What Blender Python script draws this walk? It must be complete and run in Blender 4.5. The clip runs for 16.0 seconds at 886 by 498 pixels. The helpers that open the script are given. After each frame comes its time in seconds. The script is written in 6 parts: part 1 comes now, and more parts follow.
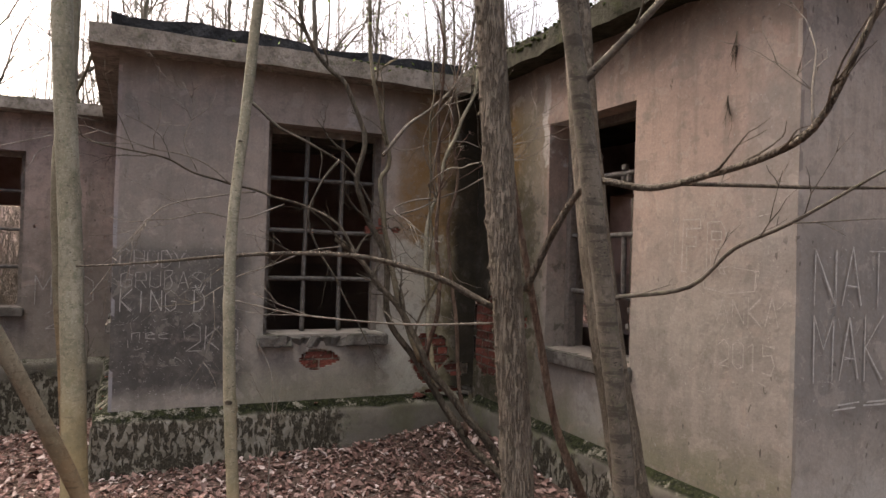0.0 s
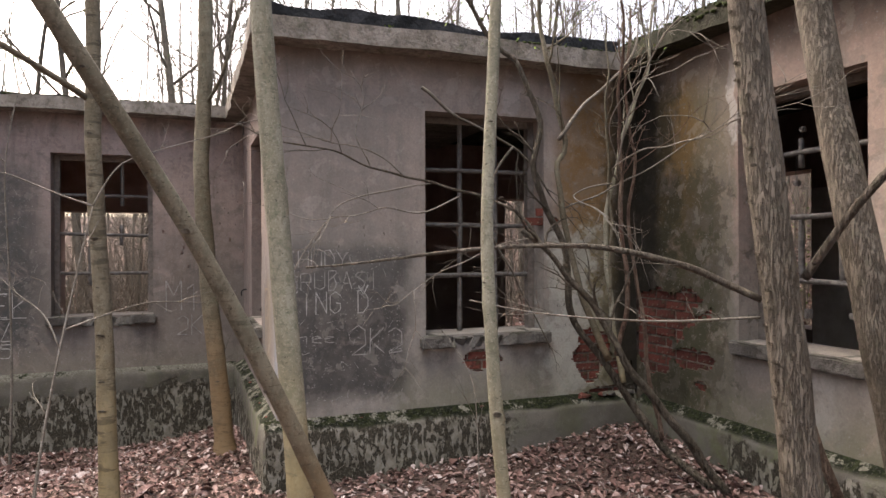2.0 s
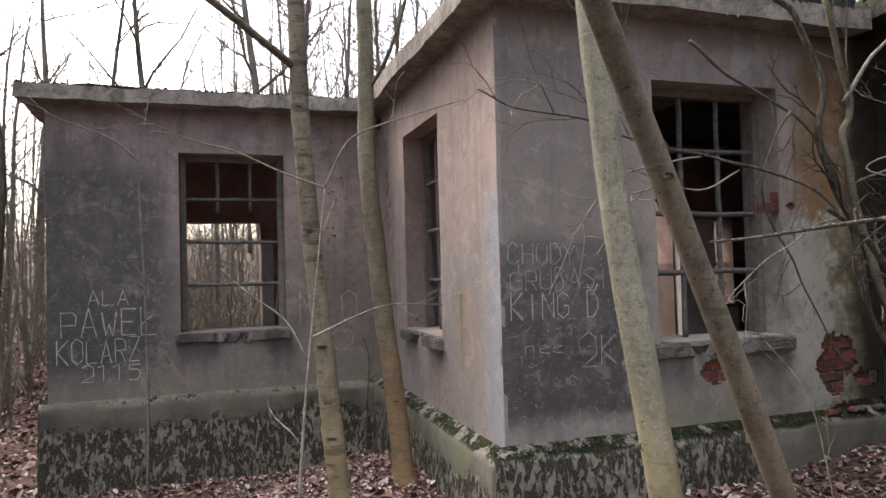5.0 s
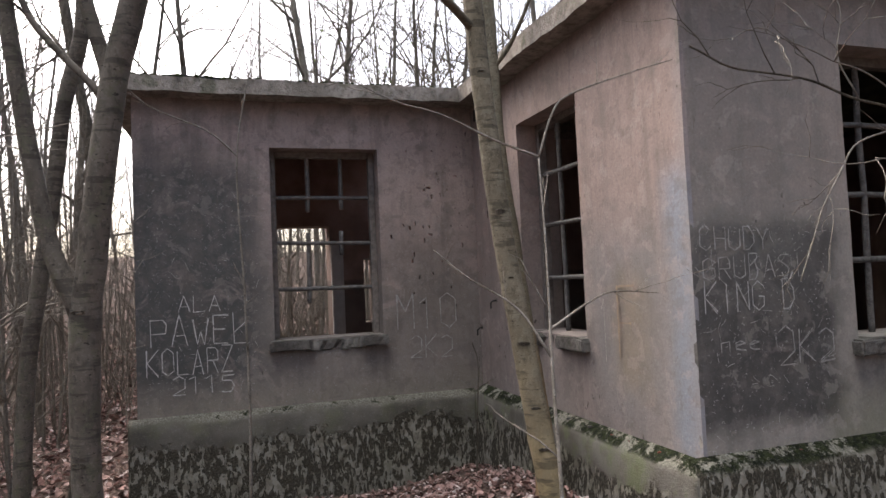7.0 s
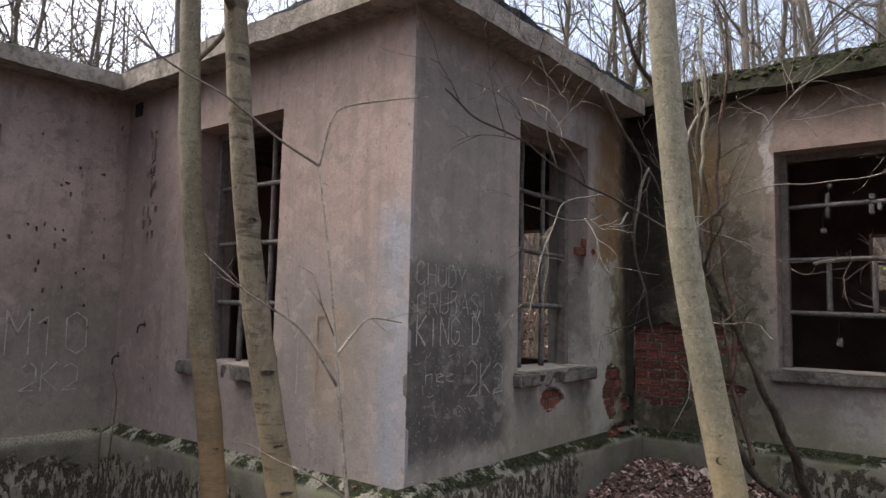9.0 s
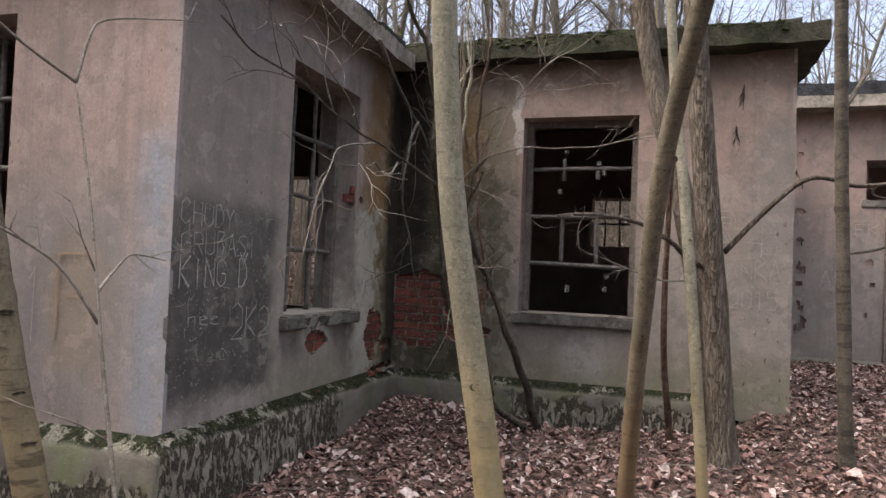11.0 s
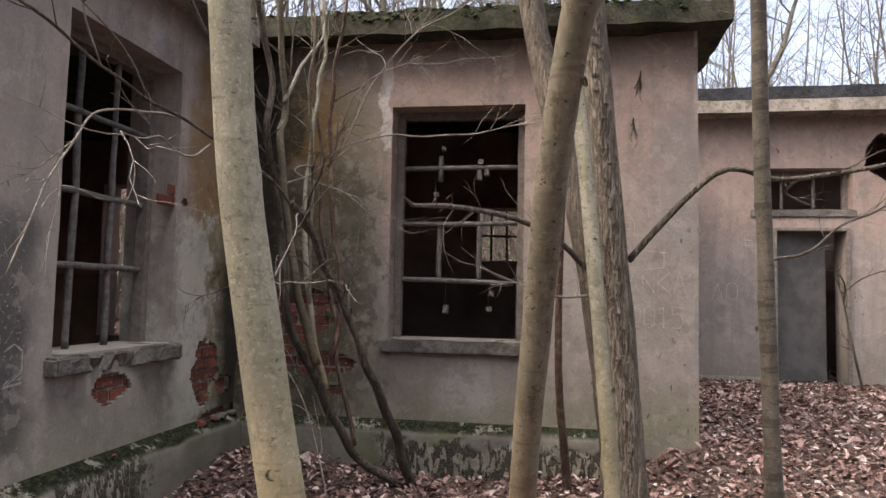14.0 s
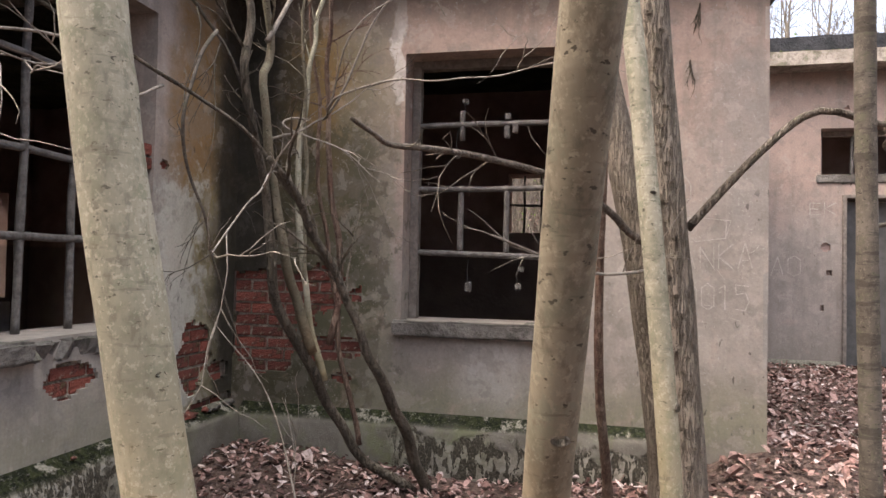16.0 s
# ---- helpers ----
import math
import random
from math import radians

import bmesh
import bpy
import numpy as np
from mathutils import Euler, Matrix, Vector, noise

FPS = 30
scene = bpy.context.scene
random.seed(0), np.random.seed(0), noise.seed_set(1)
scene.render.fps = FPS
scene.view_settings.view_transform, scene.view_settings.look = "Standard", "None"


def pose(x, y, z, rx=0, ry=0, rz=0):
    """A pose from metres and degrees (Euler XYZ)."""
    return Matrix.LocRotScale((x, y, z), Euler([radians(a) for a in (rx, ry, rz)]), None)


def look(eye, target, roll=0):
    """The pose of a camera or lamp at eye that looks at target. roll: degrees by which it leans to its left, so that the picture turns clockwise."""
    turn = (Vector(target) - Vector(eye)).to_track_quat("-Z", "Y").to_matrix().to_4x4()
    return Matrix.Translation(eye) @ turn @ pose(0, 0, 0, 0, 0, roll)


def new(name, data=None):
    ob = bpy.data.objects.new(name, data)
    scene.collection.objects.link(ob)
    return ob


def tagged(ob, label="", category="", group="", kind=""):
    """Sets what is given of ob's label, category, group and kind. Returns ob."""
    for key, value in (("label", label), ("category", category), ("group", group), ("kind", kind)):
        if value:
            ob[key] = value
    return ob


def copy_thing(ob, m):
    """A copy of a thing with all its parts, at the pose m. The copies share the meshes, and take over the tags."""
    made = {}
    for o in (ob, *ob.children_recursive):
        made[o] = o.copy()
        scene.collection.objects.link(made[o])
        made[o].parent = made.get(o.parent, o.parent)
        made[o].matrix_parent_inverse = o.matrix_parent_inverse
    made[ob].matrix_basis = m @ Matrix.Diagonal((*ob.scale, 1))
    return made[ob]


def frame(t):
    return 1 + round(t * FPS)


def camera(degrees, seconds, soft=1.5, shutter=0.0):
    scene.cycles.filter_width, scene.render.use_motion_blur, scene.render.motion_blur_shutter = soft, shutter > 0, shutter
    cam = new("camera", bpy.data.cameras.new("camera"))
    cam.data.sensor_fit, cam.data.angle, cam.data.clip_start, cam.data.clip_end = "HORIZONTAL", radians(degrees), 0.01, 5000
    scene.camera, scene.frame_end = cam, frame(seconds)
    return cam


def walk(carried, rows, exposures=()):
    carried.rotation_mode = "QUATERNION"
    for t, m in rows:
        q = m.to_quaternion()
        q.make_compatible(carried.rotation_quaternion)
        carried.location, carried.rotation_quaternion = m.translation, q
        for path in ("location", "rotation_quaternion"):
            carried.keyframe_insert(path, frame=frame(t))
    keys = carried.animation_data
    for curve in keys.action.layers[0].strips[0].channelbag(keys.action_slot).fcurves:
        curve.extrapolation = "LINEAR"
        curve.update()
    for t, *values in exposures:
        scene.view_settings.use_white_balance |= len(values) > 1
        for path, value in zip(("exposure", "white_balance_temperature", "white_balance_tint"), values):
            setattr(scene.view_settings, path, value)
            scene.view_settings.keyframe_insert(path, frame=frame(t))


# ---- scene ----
cam = camera(65.9, 16.0)
PATH = [
    (0, (0.105, -5.702, 1.761), (0.941, -3.885, 1.778), 1.7),
    (0.5, (-0.076, -5.54, 1.732), (0.712, -3.701, 1.728), 0.7),
    (1, (-0.239, -5.333, 1.722), (0.515, -3.481, 1.702), 0.3),
    (1.5, (-0.409, -5.169, 1.737), (0.316, -3.305, 1.737), 0.9),
    (2, (-0.596, -5.025, 1.732), (0.1, -3.151, 1.733), -0.3),
    (2.5, (-0.772, -4.833, 1.705), (-0.1, -2.949, 1.693), -0.8),
    (3, (-0.924, -4.644, 1.677), (-0.262, -2.757, 1.677), 0.2),
    (3.5, (-1.126, -4.453, 1.665), (-0.433, -2.577, 1.657), -0.0),
    (4, (-1.286, -4.24, 1.676), (-0.576, -2.37, 1.651), -0.2),
    (4.5, (-1.437, -4.037, 1.64), (-0.791, -2.144, 1.667), -0.8),
    (7, (-2.4, -3.099, 1.492), (-1.789, -1.198, 1.589), -2.5),
    (7.5, (-2.493, -2.926, 1.484), (-1.716, -1.091, 1.649), -0.7),
    (8, (-2.649, -2.814, 1.489), (-1.496, -1.192, 1.694), 0.2),
    (8.5, (-2.761, -2.674, 1.5), (-1.365, -1.253, 1.676), 0.9),
    (9, (-2.847, -2.498, 1.451), (-1.289, -1.258, 1.636), 1.3),
    (9.5, (-2.918, -2.439, 1.447), (-1.243, -1.358, 1.602), 2.1),
    (10, (-2.936, -2.435, 1.459), (-1.162, -1.516, 1.549), 2.3),
    (12.5, (-2.87, -2.499, 1.312), (-0.907, -2.14, 1.451), 1.5),
    (13, (-2.575, -2.487, 1.370), (-0.606, -2.163, 1.507), 1.2),
    (13.5, (-2.217, -2.438, 1.395), (-0.246, -2.125, 1.526), 1.2),
    (14, (-1.875, -2.421, 1.400), (0.093, -2.093, 1.533), 1.2),
    (14.5, (-1.617, -2.413, 1.402), (0.348, -2.068, 1.526), 1.2),
    (15, (-1.444, -2.414, 1.405), (0.517, -2.038, 1.505), 1.2),
    (15.5, (-1.306, -2.416, 1.408), (0.650, -2.009, 1.487), 1.2),
    (16, (-1.192, -2.420, 1.410), (0.759, -1.982, 1.466), 1.2),
]
walk(cam, [(t, look(eye, target, roll)) for t, eye, target, roll in PATH],
     [(0, 1.80, 7150, 16), (0.5, 1.88, 7050, 15), (1, 2.0, 6950, 15), (2, 2.15, 6850, 14), (3.5, 2.17, 6520, 13), (4.5, 2.08, 6400, 12), (7, 1.8, 6300, 12), (8.5, 1.72, 6320, 12), (9.5, 1.69, 6350, 13), (12.5, 1.77, 6450, 14), (13, 1.86, 6450, 14), (14, 1.94, 6600, 15), (15, 2.33, 6650, 15), (16, 2.46, 6680, 15)])

# ---- world, sun, exposure ----
world = bpy.data.worlds.new("overcast_sky")
scene.world = world
world.use_nodes = True
wt = world.node_tree
sky = wt.nodes.new("ShaderNodeTexSky")
sky.sky_type = "NISHITA"
sky.sun_disc = False
sky.sun_elevation = radians(48)
sky.sun_rotation = radians(-25)
sky.air_density = 1.0
sky.dust_density = 7.0
sky.ozone_density = 0.6
bg = wt.nodes["Background"]
bg.inputs["Strength"].default_value = 0.15
pale = wt.nodes.new("ShaderNodeHueSaturation")
pale.inputs["Saturation"].default_value = 0.75
wt.links.new(sky.outputs["Color"], pale.inputs["Color"])
wt.links.new(pale.outputs["Color"], bg.inputs["Color"])
sun_data = bpy.data.lights.new("sun", "SUN")
sun_data.energy = 0.8
sun_data.angle = radians(25)
sun_data.color = (1.0, 0.96, 0.9)
sun = new("sun", sun_data)
sun.matrix_world = look((-4, -5, 20), (-4 + 4, -5 + 6, 0))


# ---- materials ----
class Graph:
    """A small helper around a node material."""

    def __init__(self, name, rough=0.9, metal=0.0, spec=0.3):
        self.mat = bpy.data.materials.new(name)
        self.mat.use_nodes = True
        self.t = self.mat.node_tree
        self.b = self.t.nodes["Principled BSDF"]
        self.b.inputs["Roughness"].default_value = rough
        self.b.inputs["Metallic"].default_value = metal
        self.b.inputs["Specular IOR Level"].default_value = spec
        self.co = self.t.nodes.new("ShaderNodeTexCoord").outputs["Object"]

    def put(self, sock, v):
        if isinstance(v, bpy.types.NodeSocket):
            self.t.links.new(v, sock)
        elif isinstance(v, (tuple, list)) and len(v) == 3 and sock.type == "RGBA":
            sock.default_value = (*v, 1)
        else:
            sock.default_value = v

    def scaled(self, sx, sy, sz):
        n = self.t.nodes.new("ShaderNodeMapping")
        n.inputs["Scale"].default_value = (sx, sy, sz)
        self.t.links.new(self.co, n.inputs["Vector"])
        return n.outputs["Vector"]

    def noise(self, scale, detail=4, rough=0.55, vec=None, warp=0.0):
        n = self.t.nodes.new("ShaderNodeTexNoise")
        n.inputs["Scale"].default_value = scale
        n.inputs["Detail"].default_value = detail
        n.inputs["Roughness"].default_value = rough
        n.inputs["Distortion"].default_value = warp
        self.t.links.new(vec or self.co, n.inputs["Vector"])
        return n.outputs["Fac"]

    def cells(self, scale, vec=None):
        n = self.t.nodes.new("ShaderNodeTexVoronoi")
        n.inputs["Scale"].default_value = scale
        self.t.links.new(vec or self.co, n.inputs["Vector"])
        return n.outputs["Distance"]

    def axis(self, k):
        n = self.t.nodes.new("ShaderNodeSeparateXYZ")
        self.t.links.new(self.co, n.inputs[0])
        return n.outputs[k]

    def calc(self, op, a, b=0.0):
        n = self.t.nodes.new("ShaderNodeMath")
        n.operation = op
        self.put(n.inputs[0], a)
        self.put(n.inputs[1], b)
        return n.outputs[0]

    def span(self, v, a, b, lo=0.0, hi=1.0):
        n = self.t.nodes.new("ShaderNodeMapRange")
        n.interpolation_type = "SMOOTHSTEP"
        self.put(n.inputs[0], v)
        for i, x in enumerate((a, b, lo, hi)):
            n.inputs[i + 1].default_value = x
        return n.outputs[0]

    def mix(self, fac, a, b):
        n = self.t.nodes.new("ShaderNodeMix")
        n.data_type = "RGBA"
        self.put(n.inputs[0], fac)
        self.put(n.inputs[6], a)
        self.put(n.inputs[7], b)
        return n.outputs[2]

    def rand(self):
        return self.t.nodes.new("ShaderNodeObjectInfo").outputs["Random"]

    def island(self):
        return self.t.nodes.new("ShaderNodeNewGeometry").outputs["Random Per Island"]

    def done(self, colour, bump=None, strength=0.4, dist=0.01, rough=None):
        self.put(self.b.inputs["Base Color"], colour)
        if rough is not None:
            self.put(self.b.inputs["Roughness"], rough)
        if bump is not None:
            n = self.t.nodes.new("ShaderNodeBump")
            n.inputs["Strength"].default_value = strength
            n.inputs["Distance"].default_value = dist
            self.t.links.new(bump, n.inputs["Height"])
            self.t.links.new(n.outputs["Normal"], self.b.inputs["Normal"])
        return self.mat


def blot(g, k, u0, u1, z0, z1, soft=0.12, amp=0.35, scale=3.0):
    """A patch with a ragged edge between u0..u1 along axis k and z0..z1."""
    soft *= 1.7
    wob = g.calc("MULTIPLY", g.calc("SUBTRACT", g.noise(scale * 0.8, 8, 0.62), 0.5), amp * 1.5)
    u = g.calc("ADD", g.axis(k), wob)
    z = g.calc("ADD", g.axis(2), wob)
    m = g.calc("MULTIPLY", g.span(u, u0 - soft, u0 + soft), g.span(u, u1 - soft, u1 + soft, 1, 0))
    return g.calc("MULTIPLY", m, g.calc("MULTIPLY", g.span(z, z0 - soft, z0 + soft), g.span(z, z1 - soft, z1 + soft, 1, 0)))


def plaster(name, warm, cool, stains_and_shade, split=1.9):
    """Weathered render: warmer above, greyer below, with stained patches and painted shade (axis, u0, u1, z0, z1, soft,
    amp, scale, colour, strength).
    """
    g = Graph(name, 0.95, 0.0, 0.15)
    big = g.noise(1.3, 5, 0.6)
    mid = g.noise(7, 6, 0.65)
    fine = g.noise(60, 4, 0.6)
    run = g.noise(1.0, 5, 0.6, g.scaled(9, 9, 0.8))
    h = g.calc("ADD", g.axis(2), g.calc("MULTIPLY", g.calc("SUBTRACT", big, 0.5), 1.6))
    c = g.mix(g.span(h, split - 0.5, split + 0.5), cool, warm)
    c = g.mix(g.calc("MULTIPLY", g.span(mid, 0.45, 0.75), 0.45), c, tuple(x * 0.68 for x in cool))
    c = g.mix(g.calc("MULTIPLY", g.span(run, 0.46, 0.68), 0.45), c, tuple(x * 0.6 for x in cool))
    c = g.mix(g.calc("MULTIPLY", g.span(big, 0.55, 0.75), 0.3), c, tuple(min(1, x * 1.25) for x in warm))
    for k, u0, u1, z0, z1, soft, amp, scale, col, s in [q for q in stains_and_shade if q[8][0] >= 0.03]:
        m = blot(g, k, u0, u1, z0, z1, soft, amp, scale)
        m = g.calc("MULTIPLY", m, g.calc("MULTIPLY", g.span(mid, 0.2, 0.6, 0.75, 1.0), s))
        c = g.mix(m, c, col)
    cloud = g.noise(3.2, 8, 0.72, None, 0.8)
    c = g.mix(g.calc("MULTIPLY", g.span(cloud, 0.5, 0.68), 0.30), c, tuple(x * 0.5 for x in cool))
    c = g.mix(g.calc("MULTIPLY", g.span(cloud, 0.32, 0.46, 1, 0), 0.25), c, tuple(min(1, x * 1.4) for x in warm))
    spots = g.span(g.noise(46, 4, 0.75), 0.60, 0.70)
    c = g.mix(g.calc("MULTIPLY", spots, 0.6), c, (0.36, 0.345, 0.325))
    for seed_scale, lo, amount, tone in ((4.3, 0.565, 0.32, 0.62), (6.1, 0.575, 0.28, 1.35), (11.0, 0.58, 0.30, 0.6), (2.1, 0.57, 0.22, 0.72)):
        peel = g.span(g.noise(seed_scale, 10, 0.62, None, 0.35), lo, lo + 0.025)
        c = g.mix(g.calc("MULTIPLY", peel, amount), c, tuple(min(1, x * tone) for x in cool))
    drip = g.span(g.noise(22, 3, 0.6, g.scaled(1, 1, 0.25)), 0.70, 0.75)
    c = g.mix(g.calc("MULTIPLY", drip, g.span(g.noise(1.9, 3, 0.5), 0.5, 0.62, 0.05, 0.7)), c, (0.045, 0.04, 0.035))
    pits = g.span(g.noise(26, 2, 0.5, g.scaled(1, 1, 0.5)), 0.665, 0.70)
    c = g.mix(g.calc("MULTIPLY", pits, g.span(g.noise(1.4, 3, 0.5), 0.52, 0.66, 0.0, 0.7)), c, (0.04, 0.035, 0.03))
    c = g.mix(g.calc("MULTIPLY", g.span(fine, 0.3, 0.7), 0.16), c, (0.05, 0.045, 0.04))
    for k, u0, u1, z0, z1, soft, amp, scale, col, s in [q for q in stains_and_shade if q[8][0] < 0.03]:
        c = g.mix(g.calc("MULTIPLY", blot(g, k, u0, u1, z0, z1, soft, amp, scale), g.span(mid, 0.2, 0.6, s * 0.8, s)), c, col)
    hgt = g.calc("ADD", g.calc("MULTIPLY", mid, 0.8), g.calc("MULTIPLY", fine, 0.2))
    return g.done(c, hgt, 0.55, 0.012)


WARM, COOL = (0.30, 0.215, 0.175), (0.225, 0.20, 0.175)
DARK, GREEN, OCHRE, NEAR_BLACK = (0.055, 0.055, 0.055), (0.12, 0.125, 0.075), (0.17, 0.105, 0.045), (0.018, 0.016, 0.013)
m_wall_c = plaster("plaster_court", (0.33, 0.275, 0.24), (0.29, 0.265, 0.235), [
    (0, -0.5, 0.98, 0.60, 1.74, 0.05, 0.24, 3.5, (0.058, 0.056, 0.054), 0.92),
    (0, -0.3, 0.95, 1.4, 2.95, 0.2, 0.3, 2.0, (0.16, 0.155, 0.142), 0.5),
    (0, 1.79, 1.95, 2.84, 3.10, 0.008, 0.16, 6.0, (0.42, 0.385, 0.36), 0.6),
    (0, 2.36, 3.4, 1.4, 3.4, 0.07, 0.40, 3.0, (0.19, 0.112, 0.04), 0.9),
    (0, 2.50, 3.4, 0.3, 1.9, 0.08, 0.35, 4.0, (0.17, 0.155, 0.075), 0.7),
    (0, 2.20, 2.62, 0.50, 1.90, 0.04, 0.60, 9.0, (0.45, 0.45, 0.40), 0.75),
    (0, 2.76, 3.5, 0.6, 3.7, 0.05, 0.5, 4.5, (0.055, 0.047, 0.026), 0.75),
    # near-black band up the inside corner, drawn over the other marks
    (0, 2.84, 3.5, 0.5, 3.7, 0.05, 0.25, 3.5, NEAR_BLACK, 0.9),
    (0, 0.9, 2.4, 0.4, 0.72, 0.12, 0.25, 4.0, (0.19, 0.19, 0.115), 0.5),
    # eaves shade put into the colour, a dark band along the top
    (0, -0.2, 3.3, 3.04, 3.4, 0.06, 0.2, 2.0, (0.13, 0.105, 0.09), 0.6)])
m_wall_b = plaster("plaster_side", (0.335, 0.256, 0.224), (0.30, 0.255, 0.228), [
    (1, -0.2, 0.20, 0.45, 2.05, 0.07, 0.14, 3.0, (0.25, 0.275, 0.315), 0.95),
    (1, -0.2, 0.06, 0.45, 3.3, 0.04, 0.10, 3.0, (0.28, 0.255, 0.25), 0.6),
    (1, 0.15, 1.1, 0.55, 1.75, 0.18, 0.3, 2.5, (0.20, 0.195, 0.19), 0.7),
    (1, 0.45, 0.8, 0.75, 1.5, 0.08, 0.2, 5.0, (0.27, 0.20, 0.11), 0.45),
    (1, 2.6, 3.4, 0.4, 3.3, 0.2, 0.3, 2.0, (0.17, 0.13, 0.11), 0.5)], 1.6)
m_wall_a = plaster("plaster_wing", (0.365, 0.288, 0.257), (0.205, 0.18, 0.16), [
    (0, -3.6, -2.08, 0.62, 2.72, 0.14, 0.2, 2.2, (0.065, 0.068, 0.066), 0.93),
    (0, -3.6, 0.1, 0.25, 0.62, 0.1, 0.2, 4.0, (0.21, 0.19, 0.15), 0.6),
    (0, -1.0, 0.1, 1.2, 2.4, 0.4, 0.3, 1.5, (0.15, 0.125, 0.105), 0.5),
    # shade of the wing's overhang, painted as a darker top strip
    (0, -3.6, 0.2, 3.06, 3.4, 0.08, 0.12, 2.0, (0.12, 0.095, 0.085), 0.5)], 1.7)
m_wall_d = plaster("plaster_east", (0.325, 0.243, 0.202), (0.265, 0.235, 0.205), [
    (1, -1.14, 0.4, 0.5, 3.2, 0.012, 0.16, 5.0, (0.185, 0.175, 0.135), 0.62),
    (1, -1.18, -1.10, 2.50, 3.2, 0.006, 0.16, 5.0, (0.55, 0.52, 0.48), 0.75),
    (1, -0.98, 0.4, 0.3, 3.0, 0.12, 0.40, 2.5, (0.13, 0.112, 0.065), 0.85),
    (1, -0.75, -0.2, 1.2, 3.1, 0.07, 0.40, 3.0, (0.19, 0.12, 0.045), 0.85),
    (1, -0.95, -0.2, 0.3, 1.9, 0.10, 0.40, 5.0, (0.085, 0.085, 0.05), 0.7),
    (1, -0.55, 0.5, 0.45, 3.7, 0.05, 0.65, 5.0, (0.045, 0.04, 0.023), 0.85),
    # near-black towards the corner here too, from about z 1.0 up
    (1, -0.30, 0.5, 1.0, 3.7, 0.06, 0.35, 4.0, NEAR_BLACK, 0.9),
    (1, -1.05, -0.35, 0.5, 2.3, 0.03, 0.9, 9.0, (0.05, 0.05, 0.03), 0.6),
    (1, -3.7, -3.1, 1.55, 2.75, 0.09, 0.25, 3.0, (0.17, 0.165, 0.155), 0.75),
    (1, -3.6, -1.0, 0.3, 0.72, 0.12, 0.25, 3.0, (0.15, 0.155, 0.085), 0.6),
    (1, -3.4, -2.3, 0.9, 2.1, 0.3, 0.4, 2.0, (0.30, 0.275, 0.245), 0.5),
    (1, -2.0, -1.6, 0.55, 0.95, 0.07, 0.2, 5.0, (0.42, 0.40, 0.38), 0.5),
    # painted shade below the roof edge, strongest on this wall
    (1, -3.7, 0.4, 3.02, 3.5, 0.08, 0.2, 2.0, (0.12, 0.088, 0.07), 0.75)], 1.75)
m_wall_e = plaster("plaster_far", (0.31, 0.235, 0.20), (0.27, 0.24, 0.215), [
    (1, -4.3, -3.4, 0.4, 2.7, 0.15, 0.25, 3.0, (0.17, 0.15, 0.135), 0.7),
    (1, -9, -3.4, 0.2, 0.75, 0.1, 0.2, 4.0, (0.20, 0.18, 0.15), 0.5)], 2.2)
m_wall_f = plaster("plaster_return", (0.34, 0.29, 0.25), (0.29, 0.265, 0.235), [
    (0, 3.0, 4.2, 0.9, 2.0, 0.15, 0.25, 3.0, (0.16, 0.155, 0.15), 0.7),
    (0, 3.0, 5.0, 0.3, 0.7, 0.1, 0.3, 4.0, (0.40, 0.38, 0.35), 0.6)], 1.9)


def inner_plaster():
    g = Graph("plaster_inside", 0.95, 0, 0.1)
    n = g.noise(2.5, 6, 0.6)
    c = g.mix(g.span(n, 0.35, 0.65), (0.23, 0.16, 0.138), (0.36, 0.265, 0.232))
    c = g.mix(g.span(g.axis(2), 1.55, 1.6, 0.6, 0.0), c, (0.08, 0.07, 0.06))
    return g.done(c, g.noise(30, 4), 0.3, 0.01)


def concrete(name, a, b, moss, rim=False):
    g = Graph(name, 0.95, 0, 0.15)
    n, m = g.noise(4, 6, 0.65), g.noise(18, 6, 0.7)
    c = g.mix(g.span(n, 0.35, 0.65), a, b)
    c = g.mix(g.calc("MULTIPLY", g.span(m, 0.48, 0.62), 0.5), c, tuple(x * 0.45 for x in a))
    nrm = g.t.nodes.new("ShaderNodeNewGeometry").outputs["Normal"]
    sep = g.t.nodes.new("ShaderNodeSeparateXYZ")
    g.t.links.new(nrm, sep.inputs[0])
    top = g.calc("MULTIPLY", g.span(sep.outputs[2], 0.25, 0.8), g.span(g.noise(6, 5, 0.7), 0.40, 0.52))
    c = g.mix(g.calc("MULTIPLY", top, moss), c, (0.035, 0.045, 0.016))
    side = g.span(g.noise(5, 6, 0.7), 0.55, 0.65)
    c = g.mix(g.calc("MULTIPLY", side, moss * 0.55), c, (0.06, 0.07, 0.03))
    return g.done(c, g.calc("ADD", g.calc("MULTIPLY", m, 0.5), g.noise(50, 4)), 0.7, 0.015)


